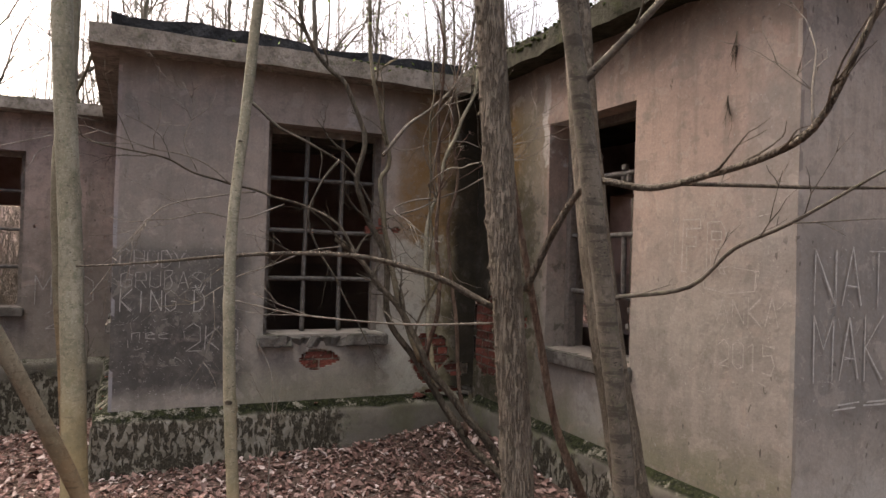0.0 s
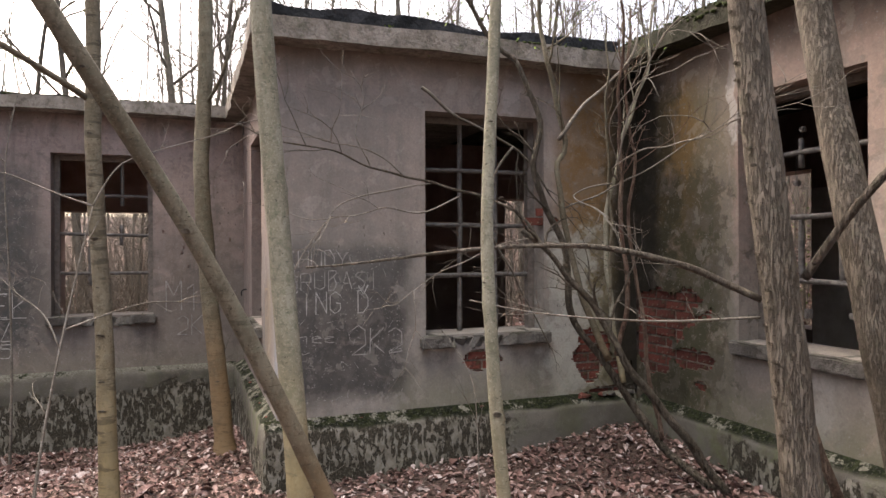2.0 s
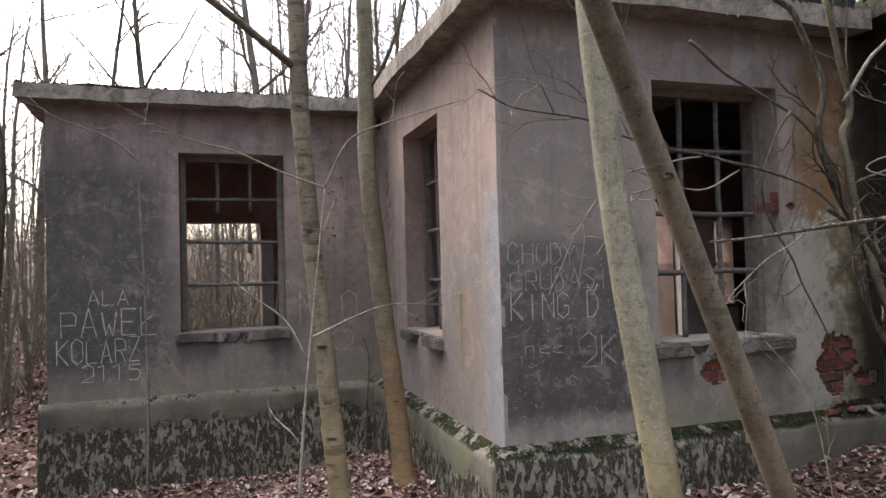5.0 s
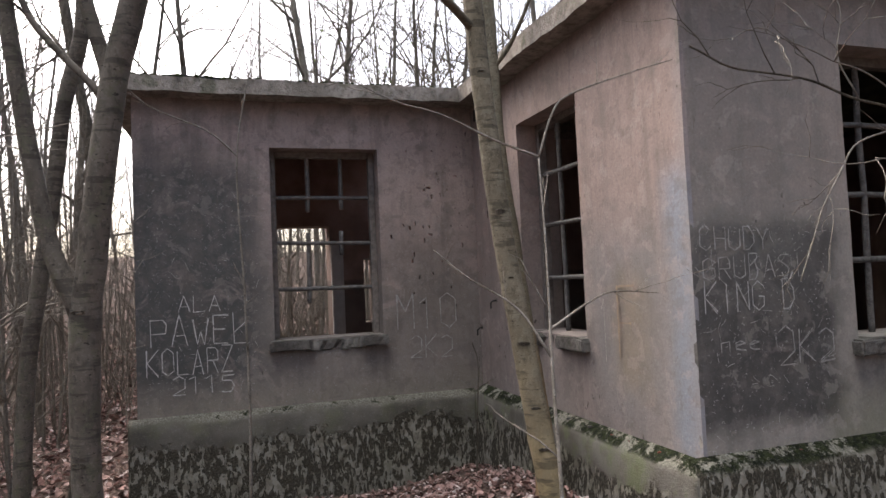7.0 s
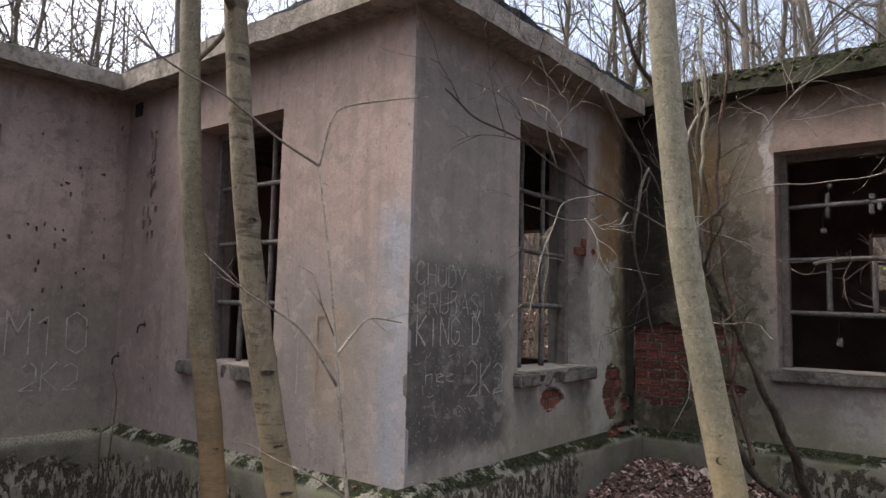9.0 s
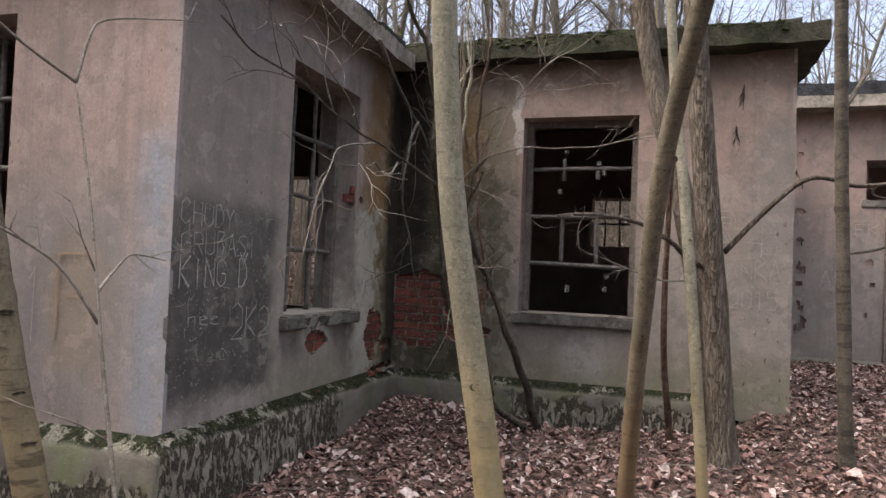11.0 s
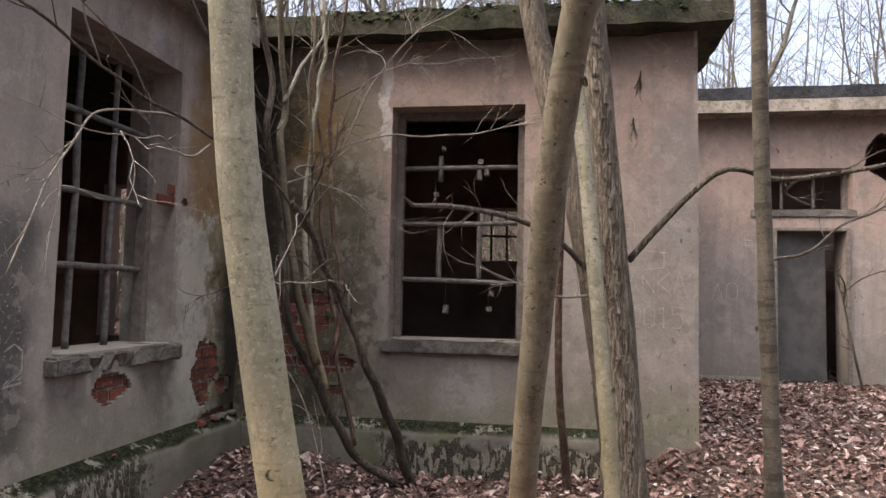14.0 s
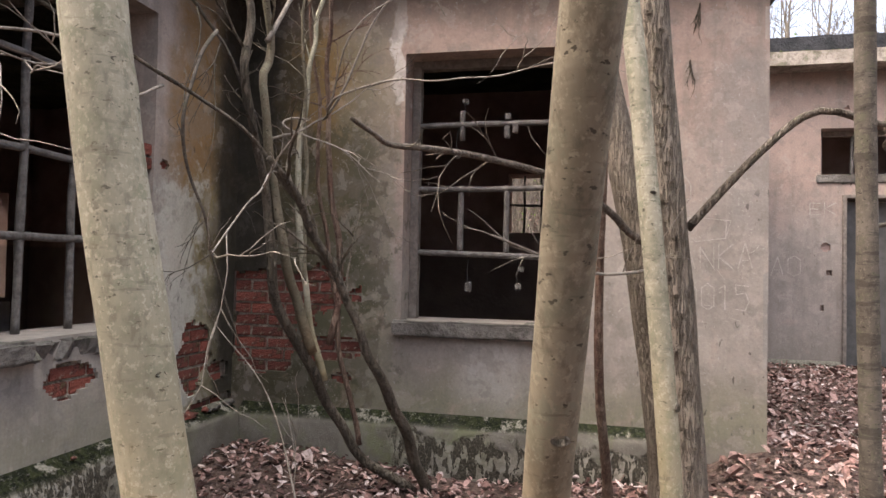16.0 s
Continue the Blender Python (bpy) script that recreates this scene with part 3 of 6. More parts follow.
def wall(name, label, mat, at, u, nrm, length, z0, z1, openings, holes=None, cell=0.05, thick=TH, skin=0.025, inner=None, broken=()):
    """A masonry wall: core boxes round the openings and a coat of render in front that may have gaps.
    at: foot of the wall's face; u: the way along it; nrm: the way it faces; openings: (u0, u1, z0, z1);
    broken: openings through the core alone, behind a gap in the render."""
    at, u, nrm = Vector((*at, 0)), Vector((*u, 0)), Vector((*nrm, 0))
    V, F = [], []

    def block(a, b, c, d, front, back):
        if b - a < 1e-4 or d - c < 1e-4:
            return
        k = len(V)
        for f in (front, back):
            for uu, zz in ((a, c), (b, c), (b, d), (a, d)):
                V.append(at + u * uu + nrm * f + Vector((0, 0, zz)))
        q = [(0, 1, 2, 3), (7, 6, 5, 4), (1, 0, 4, 5), (2, 1, 5, 6), (3, 2, 6, 7), (0, 3, 7, 4)]
        F.extend(tuple(k + i for i in f) for f in q)

    tuck = skin - 0.001
    through_core = [*openings, *broken]
    us = sorted({tuck, length - tuck, *[o[0] for o in through_core], *[o[1] for o in through_core]})
    for a, b in zip(us, us[1:]):
        gaps = sorted((o[2], o[3]) for o in through_core if o[0] <= a + 1e-6 and o[1] >= b - 1e-6)
        low = z0
        for c, d in gaps:
            block(a, b, low, c, -skin, -thick)
            low = d
        block(a, b, low, z1, -skin, -thick)
    ob = mesh_object(name, V, F, [inner or m_inner, mat])
    tagged(ob, label, "wall", kind="structure")
    bm = bmesh.new()
    bm.from_mesh(ob.data)
    bmesh.ops.recalc_face_normals(bm, faces=bm.faces)
    for f in bm.faces:
        if abs(f.normal.dot(nrm)) < 0.5:
            f.material_index = 1
    bm.to_mesh(ob.data)
    bm.free()

    def lines(lo, hi, marks):
        keys = sorted({lo, hi, *[m for m in marks if lo < m < hi]})
        out = []
        for a, b in zip(keys, keys[1:]):
            n = max(1, round((b - a) / cell))
            out += [a + (b - a) * i / n for i in range(n)]
        return out + [hi]

    lu = lines(0, length, [m for o in openings for m in o[:2]])
    lz = lines(z0, z1, [m for o in openings for m in o[2:]])
    fixed_u = {round(m, 5) for o in openings for m in o[:2]} | {0.0, round(length, 5)}
    fixed_z = {round(m, 5) for o in openings for m in o[2:]} | {round(z0, 5), round(z1, 5)}
    V, F, index = [], [], {}

    def corner(i, j, back):
        key = (i, j, back)
        if key not in index:
            uu, zz = lu[i], lz[j]
            p = Vector((uu * 7.3, zz * 7.3, length))
            if round(uu, 5) not in fixed_u:
                uu += 0.45 * cell * noise.noise(p * 2.2)
            if round(zz, 5) not in fixed_z:
                zz += 0.45 * cell * noise.noise(p * 2.2 + Vector((9, 4, 2)))
            out = -skin if back else 0.006 * noise.noise(Vector((uu * 1.7, zz * 1.7, length))) + 0.0025 * noise.noise(p)
            index[key] = len(V)
            V.append(at + u * uu + nrm * out + Vector((0, 0, zz)))
        return index[key]

    keep = {}
    for i in range(len(lu) - 1):
        for j in range(len(lz) - 1):
            cu, cz = (lu[i] + lu[i + 1]) / 2, (lz[j] + lz[j + 1]) / 2
            keep[i, j] = not any(o[0] < cu < o[1] and o[2] < cz < o[3] for o in openings) and not (holes and holes(cu, cz))
    for (i, j), k in keep.items():
        if not k:
            continue
        F.append((corner(i, j, 0), corner(i + 1, j, 0), corner(i + 1, j + 1, 0), corner(i, j + 1, 0)))
        for di, dj, a, b in ((-1, 0, (i, j + 1), (i, j)), (1, 0, (i + 1, j), (i + 1, j + 1)), (0, -1, (i, j), (i + 1, j)), (0, 1, (i + 1, j + 1), (i, j + 1))):
            if not keep.get((i + di, j + dj), False):
                F.append((corner(*b, 0), corner(*a, 0), corner(*a, 1), corner(*b, 1)))
    coat = mesh_object("plaster", V, F, mat, ob, True, "weathered plaster coat, cracked and stained")
    bm = bmesh.new()
    bm.from_mesh(coat.data)
    bmesh.ops.recalc_face_normals(bm, faces=bm.faces)
    f0 = max(bm.faces, key=lambda f: f.calc_area())
    if f0.normal.dot(nrm) < 0:
        bmesh.ops.reverse_faces(bm, faces=bm.faces)
    for e in bm.edges:
        if len(e.link_faces) == 2 and e.link_faces[0].normal.dot(e.link_faces[1].normal) < 0.6:
            e.smooth = False
    bm.to_mesh(coat.data)
    bm.free()
    return ob


def ragged(cu, cz, spots, seed):
    """True inside any of the ragged ovals (u, z, half width, half height)."""
    for a, b, w, h in spots:
        d = math.hypot((cu - a) / w, (cz - b) / h)
        if d + 0.5 * noise.noise(Vector((cu * 6, cz * 6, seed))) + 0.2 * noise.noise(Vector((cu * 19, cz * 19, seed))) < 1:
            return True
    return False


def pits(cu, cz, spots):
    """True inside any of the small chips (u, z, half width, half height)."""
    return any(((cu - a) / w) ** 2 + ((cz - b) / h) ** 2 < 1 for a, b, w, h in spots if abs(cu - a) < w and abs(cz - b) < h)


C_SPOTS = [(1.60, 0.85, 0.20, 0.075), (2.62, 0.83, 0.17, 0.21), (2.26, 1.97, 0.035, 0.02), (2.90, 0.72, 0.14, 0.07), (2.84, 0.49, 0.30, 0.06)]
D_SPOTS = [(0.34, 1.19, 0.45, 0.22), (0.70, 1.33, 0.12, 0.08), (0.22, 0.90, 0.30, 0.20), (0.70, 0.87, 0.24, 0.085), (0.80, 0.68, 0.07, 0.035)]
prng = random.Random(17)
SIDE_PITS = [(0.45, 2.77, 0.022, 0.06), (0.47, 2.03, 0.022, 0.045), (0.455, 1.30, 0.02, 0.03), (0.05, 1.03, 0.02, 0.03)]
SIDE_PITS += [(0.43 + prng.gauss(0, 0.035), prng.triangular(1.9, 3.0, 2.6), prng.uniform(0.010, 0.017), prng.uniform(0.012, 0.05)) for _ in range(34)]
WING_PITS = [(prng.uniform(2.25, 3.0), prng.uniform(1.2, 2.8), 0.011, prng.uniform(0.012, 0.022)) for _ in range(26)]
FAR_PITS = [(0.71, 3.10, 0.05, 0.09), (0.72, 2.39, 0.055, 0.045), (0.72, 2.00, 0.04, 0.035), (0.74, 1.61, 0.07, 0.06), (0.72, 1.43, 0.045, 0.035), (1.53, 1.73, 0.045, 0.05),
            (1.57, 1.45, 0.032, 0.03), (1.75, 3.29, 0.035, 0.03), (1.50, 1.05, 0.03, 0.03)]
FAR_PITS += [(0.74 + prng.gauss(0, 0.03), prng.uniform(0.75, 1.2), 0.022, prng.uniform(0.03, 0.07)) for _ in range(9)]
WC = (1.126, 2.166, 1.06, 2.81)
WD = (1.19, 2.185, 1.07, 2.805)
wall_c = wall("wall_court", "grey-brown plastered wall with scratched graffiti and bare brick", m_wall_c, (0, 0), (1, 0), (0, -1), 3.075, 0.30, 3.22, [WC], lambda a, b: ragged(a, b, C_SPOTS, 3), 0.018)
wall_d = wall("wall_east", "pinkish ochre-stained plastered wall with a black corner and bare brick", m_wall_d, (3.075, 0), (0, -1), (-1, 0), 3.39, 0.30, 3.30, [WD], lambda a, b: ragged(a, b, D_SPOTS, 8), 0.018)
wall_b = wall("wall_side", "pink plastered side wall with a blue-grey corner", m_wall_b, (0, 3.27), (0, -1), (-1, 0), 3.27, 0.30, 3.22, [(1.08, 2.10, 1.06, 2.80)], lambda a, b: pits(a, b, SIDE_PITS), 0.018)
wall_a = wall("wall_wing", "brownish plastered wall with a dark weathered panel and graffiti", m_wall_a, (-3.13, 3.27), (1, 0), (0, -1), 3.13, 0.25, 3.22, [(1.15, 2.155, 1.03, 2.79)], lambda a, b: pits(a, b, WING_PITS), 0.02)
wall_f = wall("wall_return", "grey plastered return wall with scratched letters", m_wall_f, (3.075, -3.39), (1, 0), (0, -1), 4.125, 0.1, 3.30, [], None, 0.07)
wall_e = wall("wall_far", "pinkish plastered wall with a doorway and a high window", m_wall_e, (7.2, -3.39), (0, -1), (-1, 0), 6.6, 0.1, 3.72, [(1.48, 2.64, 2.55, 3.07), (1.74, 2.54, 0.1, 2.28)],
              lambda a, b: pits(a, b, FAR_PITS) or math.hypot(a - 3.06, b - 3.20) < 0.29 + 0.05 * noise.noise(Vector((a * 7, b * 7, 2))), 0.02, broken=[(2.72, 3.40, 2.86, 3.54)])
# the far sides of the rooms
wall_g = wall("wall_back_wing", "inner wall of the wing with a wide gap", m_inner, (0.2, 6.3), (-1, 0), (0, 1), 3.4, 0.1, 3.22, [(0.68, 0.82, 1.0, 1.85), (1.26, 2.5, 0.75, 2.3)], None, 0.1)
wall_h = wall("wall_wing_end", "plastered end wall of the wing", m_wall_a, (-3.13, 3.63), (0, 1), (-1, 0), 2.31, -0.5, 3.22, [], None, 0.15)
wall_i = wall("wall_back_court", "inner wall with tall openings to the wood", m_inner, (6.36, 4.86), (-1, 0), (0, 1), 6.0, 0.1, 3.3, [(1.74, 2.40, 0.5, 2.5), (0.68, 1.04, 0.95, 2.2)], None, 0.1)
wall_j = wall("wall_back_east", "inner wall with broad openings to the slope", m_inner, (6.36, -3.03), (0, 1), (1, 0), 7.53, 0.1, 3.3, [(1.02, 1.53, 1.8, 2.42), (3.80, 4.78, 0.8, 2.62), (5.05, 6.35, 0.8, 2.72)], None, 0.1)
wall_k = wall("wall_partition", "brown inner partition between the rooms", m_inner, (0.36, 3.63), (0, 1), (-1, 0), 2.31, 0.1, 3.2, [], None, 0.2, 0.2)
limed = part("wall_limed", boxes_bm([(4.64, 4.3, 0.42, 5.15, 4.497, 2.2), (5.28, 4.46, 0.42, 5.72, 4.497, 0.90), (-1.055, 5.88, 0.75, -0.90, 5.938, 2.05), (5.982, 0.2, 0.6, 5.999, 0.745, 2.4)]), m_pale_wall)
tagged(limed, "whitewashed pier inside the building", "wall", kind="structure")
floor_in = part("floor", boxes_bm([(0.36, 0.36, 0.1, 6.0, 4.5, FLOOR), (3.435, -3.03, 0.1, 6.0, 0.355, FLOOR - 0.004), (-2.77, 3.63, 0.1, 0.16, 5.94, FLOOR - 0.002)]), m_floor_in)
tagged(floor_in, "dusty rubble-strewn inner floor", "floor", kind="structure")


# ---- roofs ----
def slab(name, label, boxes, mat, rough, seed):
    bm = bmesh.new()
    for b in boxes:
        x0, y0, z0, x1, y1, z1 = b
        nx, ny = max(1, int((x1 - x0) / 0.12)), max(1, int((y1 - y0) / 0.12))
        nx, ny = min(nx, 60), min(ny, 60)
        g = {}
        for k, z in ((0, z0), (1, z1)):
            for i in range(nx + 1):
                for j in range(ny + 1):
                    g[i, j, k] = bm.verts.new((x0 + (x1 - x0) * i / nx, y0 + (y1 - y0) * j / ny, z))
        for i in range(nx):
            for j in range(ny):
                bm.faces.new((g[i, j, 0], g[i, j + 1, 0], g[i + 1, j + 1, 0], g[i + 1, j, 0]))
                bm.faces.new((g[i, j, 1], g[i + 1, j, 1], g[i + 1, j + 1, 1], g[i, j + 1, 1]))
        for i in range(nx):
            bm.faces.new((g[i, 0, 0], g[i + 1, 0, 0], g[i + 1, 0, 1], g[i, 0, 1]))
            bm.faces.new((g[i + 1, ny, 0], g[i, ny, 0], g[i, ny, 1], g[i + 1, ny, 1]))
        for j in range(ny):
            bm.faces.new((g[0, j + 1, 0], g[0, j, 0], g[0, j, 1], g[0, j + 1, 1]))
            bm.faces.new((g[nx, j, 0], g[nx, j + 1, 0], g[nx, j + 1, 1], g[nx, j, 1]))
    for v in bm.verts:
        v.co += noise.noise_vector(v.co * 2.3 + Vector((seed, 0, 0))) * rough + noise.noise_vector(v.co * 9) * rough * 0.7
    ob = part(name, bm, mat)
    return tagged(ob, label, "roof", kind="structure")


roof_c = slab("roof_court", "concrete roof slab with a mossy overhanging edge", [(-0.20, -0.20, 3.215, 2.86, 5.0, 3.36)], m_slab, 0.016, 1)
roof_a = slab("roof_wing", "concrete roof slab with a worn overhanging edge", [(-3.34, 3.05, 3.215, -0.205, 6.5, 3.35)], m_slab, 0.02, 2)
roof_d = slab("roof_east", "mossy concrete roof slab of the higher block", [(2.865, -3.58, 3.295, 6.6, 5.0, 3.45)], m_slab_moss, 0.028, 3)
roof_e = slab("roof_far", "pale concrete roof edge of the rear block", [(6.86, -10.2, 3.71, 11, -3.2, 3.86)], m_slab, 0.008, 4)
felt_c = slab("roof_felt_court", "torn black roofing felt on the slab", [(-0.06, -0.11, 3.362, 2.80, 4.9, 3.47)], m_tar, 0.035, 5)
felt_a = slab("roof_felt_wing", "crumbled roofing felt on the wing", [(-3.1, 3.2, 3.355, -0.22, 6.4, 3.39)], m_tar, 0.03, 6)
felt_d = slab("roof_felt_east", "mossy roofing felt on the higher block", [(3.0, -3.4, 3.452, 6.5, 4.9, 3.52)], m_slab_moss, 0.03, 7)
felt_e = slab("roof_felt_far", "thick black roofing felt of the rear block", [(6.92, -10.1, 3.862, 10.9, -3.25, 4.04)], m_tar, 0.02, 8)
wall_l = wall("wall_rear_side", "plain plastered wall closing the rear block", m_wall_f, (7.2, -3.03), (1, 0), (0, 1), 3.6, 0.1, 3.72, [], None, 0.2, 0.36)


# ---- plinths ----
def plinth(name, label, x0, y0, x1, y1, top, lean, away, mat):
    """A battered footing with a sloping top, from (x0, y0) to (x1, y1), standing out by lean towards away."""
    a, b = Vector((x0, y0, 0)), Vector((x1, y1, 0))
    n = max(2, int((b - a).length / 0.04))
    out = Vector((*away, 0))
    prof = [(0.0, top + 0.045), (lean * 0.45, top + 0.02), (lean, top - 0.012), (lean + 0.012, top - 0.05), (lean + 0.014, top - 0.2), (lean + 0.02, top - 0.35), (lean + 0.03, top - 0.55), (lean + 0.05, -0.9)]
    V, F = [], []
    for i in range(n + 1):
        p = a.lerp(b, i / n)
        for k, (o, z) in enumerate(prof):
            q = p + out * o + Vector((0, 0, z))
            w = noise.noise(q * 3.0) * 0.016 + noise.noise(q * 11) * 0.011
            chip = max(0, noise.noise(Vector((q.x * 4.5, q.y * 4.5, 7)))) * 0.03 if k in (2, 3) else 0
            if 0 < k:
                q = q + out * (w - chip) + Vector((0, 0, (w * 0.6 - chip * 0.8) if k < 4 else 0))
            V.append(q)
    m = len(prof)
    for i in range(n):
        for k in range(m - 1):
            F.append((i * m + k, i * m + k + 1, (i + 1) * m + k + 1, (i + 1) * m + k))
    for e in (0, n):
        k = len(V)
        V.append(a.lerp(b, e / n) + Vector((0, 0, -0.9)))
        ring = [e * m + j for j in range(m)] + [k]
        F.append(tuple(ring if e else ring[::-1]))
    ob = mesh_object(name, V, F, mat, None, True)
    bm = bmesh.new()
    bm.from_mesh(ob.data)
    bmesh.ops.recalc_face_normals(bm, faces=bm.faces)
    bm.to_mesh(ob.data)
    bm.free()
    return tagged(ob, label, "plinth", kind="structure")


plinth("plinth_court", "mossy grey plinth with flaking dark lower half", -0.10, 0.0, 3.0, 0.0, 0.46, 0.10, (0, -1), m_plinth_court)
plinth("plinth_side", "greenish mossy plinth under the side wall", 0.0, -0.085, 0.0, 3.20, 0.44, 0.10, (-1, 0), m_plinth_side)
plinth("plinth_wing", "grey plinth with black flaking patches", -3.2, 3.27, -0.09, 3.27, 0.40, 0.06, (0, -1), m_plinth_wing)
plinth("plinth_east", "dark mossy plinth under the pink wall", 3.075, -0.09, 3.075, -2.95, 0.44, 0.08, (-1, 0), m_plinth_east)
plinth("plinth_far", "low grey plinth along the rear block", 7.2, -3.4, 7.2, -5.10, 0.42, 0.05, (-1, 0), m_plinth_wing)


# ---- bricks in the bare patches ----
def brick_mesh(length, seed):
    bm = box_bm(0, 0, 0, length, 0.02, 0.064, 0.005)
    for v in bm.verts:
        v.co += noise.noise_vector(v.co * 25 + Vector((seed * 3.7, 0, 0))) * 0.004
    me = bpy.data.meshes.new("brick")
    bm.to_mesh(me)
    bm.free()
    me.materials.append(m_brick)
    return me


BRICKS = [brick_mesh(0.235, 1), brick_mesh(0.235, 2), brick_mesh(0.112, 3)]


def lay_bricks(owner, at, u, nrm, spots, length, seed, holes):
    at, u, nrm = Vector((*at, 0)), Vector((*u, 0)), Vector((*nrm, 0))
    rng = random.Random(seed)
    rot = Matrix((u, -nrm, Vector((0, 0, 1)))).transposed().to_4x4()
    for row in range(int(3.0 / 0.077)):
        z = 0.31 + row * 0.077
        x = 0.004 if row % 2 else 0.004 - 0.12
        while x < length:
            near = any(holes(x + dx, z + dz) for dx in (-0.02, 0.04, 0.09, 0.15, 0.20, 0.26) for dz in (-0.03, 0.03, 0.09))
            if near and x > -0.121 and x + 0.12 < length:
                half = x < 0 or x + 0.24 > length
                shift = 0.121 if x < 0 else 0.0
                ob = new("brick", BRICKS[2] if half else rng.choice(BRICKS[:2]))
                ob.parent = owner
                ob.matrix_basis = Matrix.Translation(at + u * (x + shift + rng.uniform(-0.003, 0.003)) - nrm * (0.0125 + rng.uniform(0, 0.006)) + Vector((0, 0, z))) @ rot
            x += 0.247
    V, F = [], []
    for lift, (a, b, w, h) in enumerate(spots):
        k = len(V)
        a0, a1 = max(0.002, a - w * 1.4 - 0.05), min(length - 0.002, a + w * 1.4 + 0.05)
        for uu, zz in ((a0, b - h * 1.4), (a1, b - h * 1.4), (a1, b + h * 1.4), (a0, b + h * 1.4)):
            V.append(at + u * uu - nrm * (0.0242 - 0.0004 * lift) + Vector((0, 0, zz)))
        F.append((k, k + 1, k + 2, k + 3))
    mesh_object("mortar", V, F, m_mortar, owner, label="sandy crumbling mortar bed")


# ---- windows ----
def bar(a, b, w, d, along, seed=0):
    """A flat iron bar from a to b, w wide across the opening and d deep."""
    a, b = Vector(a), Vector(b)
    V, F = [], []
    n = max(2, int((b - a).length / 0.06))
    path = []
    for i in range(n + 1):
        p = a.lerp(b, i / n)
        path.append(p + noise.noise_vector(p * 4 + Vector((seed, 0, 0))) * 0.006)
    tube(V, F, path, w / 2, w / 2 * 0.96, 8, 0.22, seed)
    return V, F


def window(name, label, at, u, nrm, op, rails, posts, sill_out, broken=()):
    """A glassless window: sill, frame remains and a grille set back in the opening."""
    at3, u3, n3 = Vector((*at, 0)), Vector((*u, 0)), Vector((*nrm, 0))

    def place(uu, out, zz):
        return at3 + u3 * uu + n3 * out + Vector((0, 0, zz))
    u0, u1, z0, z1 = op
    ob = empty(name, place((u0 + u1) / 2, -0.2, z0), label, "window", kind="structure")
    back = -0.21
    for k, (a, b) in enumerate((((u0 + 0.03, z0), (u0 + 0.03, z1)), ((u1 - 0.03, z0), (u1 - 0.03, z1)), ((u0 + 0.06, z1 - 0.03), (u1 - 0.06, z1 - 0.03)))):
        bm = bmesh.new()
        bmesh.ops.create_cube(bm, size=1)
        A, B = place(a[0], back, a[1]), place(b[0], back, b[1])
        L = (B - A).length
        wide = u3 if k < 2 else Vector((0, 0, 1))
        along = (B - A).normalized()
        for v in bm.verts:
            c = v.co.copy()
            v.co = (A + B) / 2 + along * c.x * (L - 0.004) + wide * c.y * 0.055 + n3 * c.z * 0.07
        bmesh.ops.subdivide_edges(bm, edges=[e for e in bm.edges if e.calc_length() > 0.5], cuts=14)
        bmesh.ops.recalc_face_normals(bm, faces=bm.faces)
        for v in bm.verts:
            v.co += noise.noise_vector(v.co * 7) * 0.005
        part("window_frame", bm, m_frame, ob)
    for k, (z, a, b, dz) in enumerate(rails):
        V, F = bar(place(a, back, z), place(b, back, z + dz), 0.038, 0.02, 0, k)
        mesh_object("rail", V, F, m_iron, ob, True)
    for k, (uu, a, b) in enumerate(posts):
        V, F = bar(place(uu, back - 0.012, a), place(uu, back - 0.008, b), 0.040, 0.02, 0, k + 5)
        mesh_object("glazing_bar", V, F, m_iron, ob, True)
    bm = box_bm(u0 - 0.05, -0.20, z0 - 0.10, u1 + 0.03, sill_out, z0 - 0.004, 0.012, 24, 0.011, u0)
    for v in bm.verts:
        c = v.co.copy()
        if c.y > sill_out - 0.03 and any(a < c.x < b for a, b in broken):
            c.y -= 0.06 + 0.04 * noise.noise(c * 15)
            c.z -= 0.015
        v.co = place(c.x, c.y if c.y > 0 else c.y, c.z)
    bmesh.ops.recalc_face_normals(bm, faces=bm.faces)
    part("window_sill", bm, m_sill, ob, "cracked concrete sill")
    return ob


window("window_1", "tall glassless window with a concrete grille in the court wall", (0, 0), (1, 0), (0, -1), WC,
       [(2.38, 1.15, 2.14, 0), (1.935, 1.15, 2.14, -0.01), (1.52, 1.15, 2.14, 0)], [(1.50, 1.06, 2.79), (1.82, 1.06, 2.79)], 0.075, [(1.35, 1.85)])
window("window_2", "tall glassless window with a bent concrete grille in the pink wall", (3.075, 0), (0, -1), (-1, 0), WD,
       [(2.37, 1.21, 2.165, 0.01), (1.94, 1.21, 2.165, 0.005), (1.515, 1.21, 2.10, -0.02)], [(1.53, 1.50, 1.96), (1.84, 1.50, 1.96), (1.53, 2.27, 2.47)], 0.06)
window("window_3", "tall glassless window with a concrete grille in the side wall", (0, 3.27), (0, -1), (-1, 0), (1.08, 2.10, 1.06, 2.80),
       [(2.36, 1.10, 2.08, 0), (1.93, 1.10, 2.08, 0), (1.49, 1.10, 2.08, 0)], [(1.42, 1.06, 2.78), (1.75, 1.06, 2.78)], 0.06, [(1.4, 1.7)])
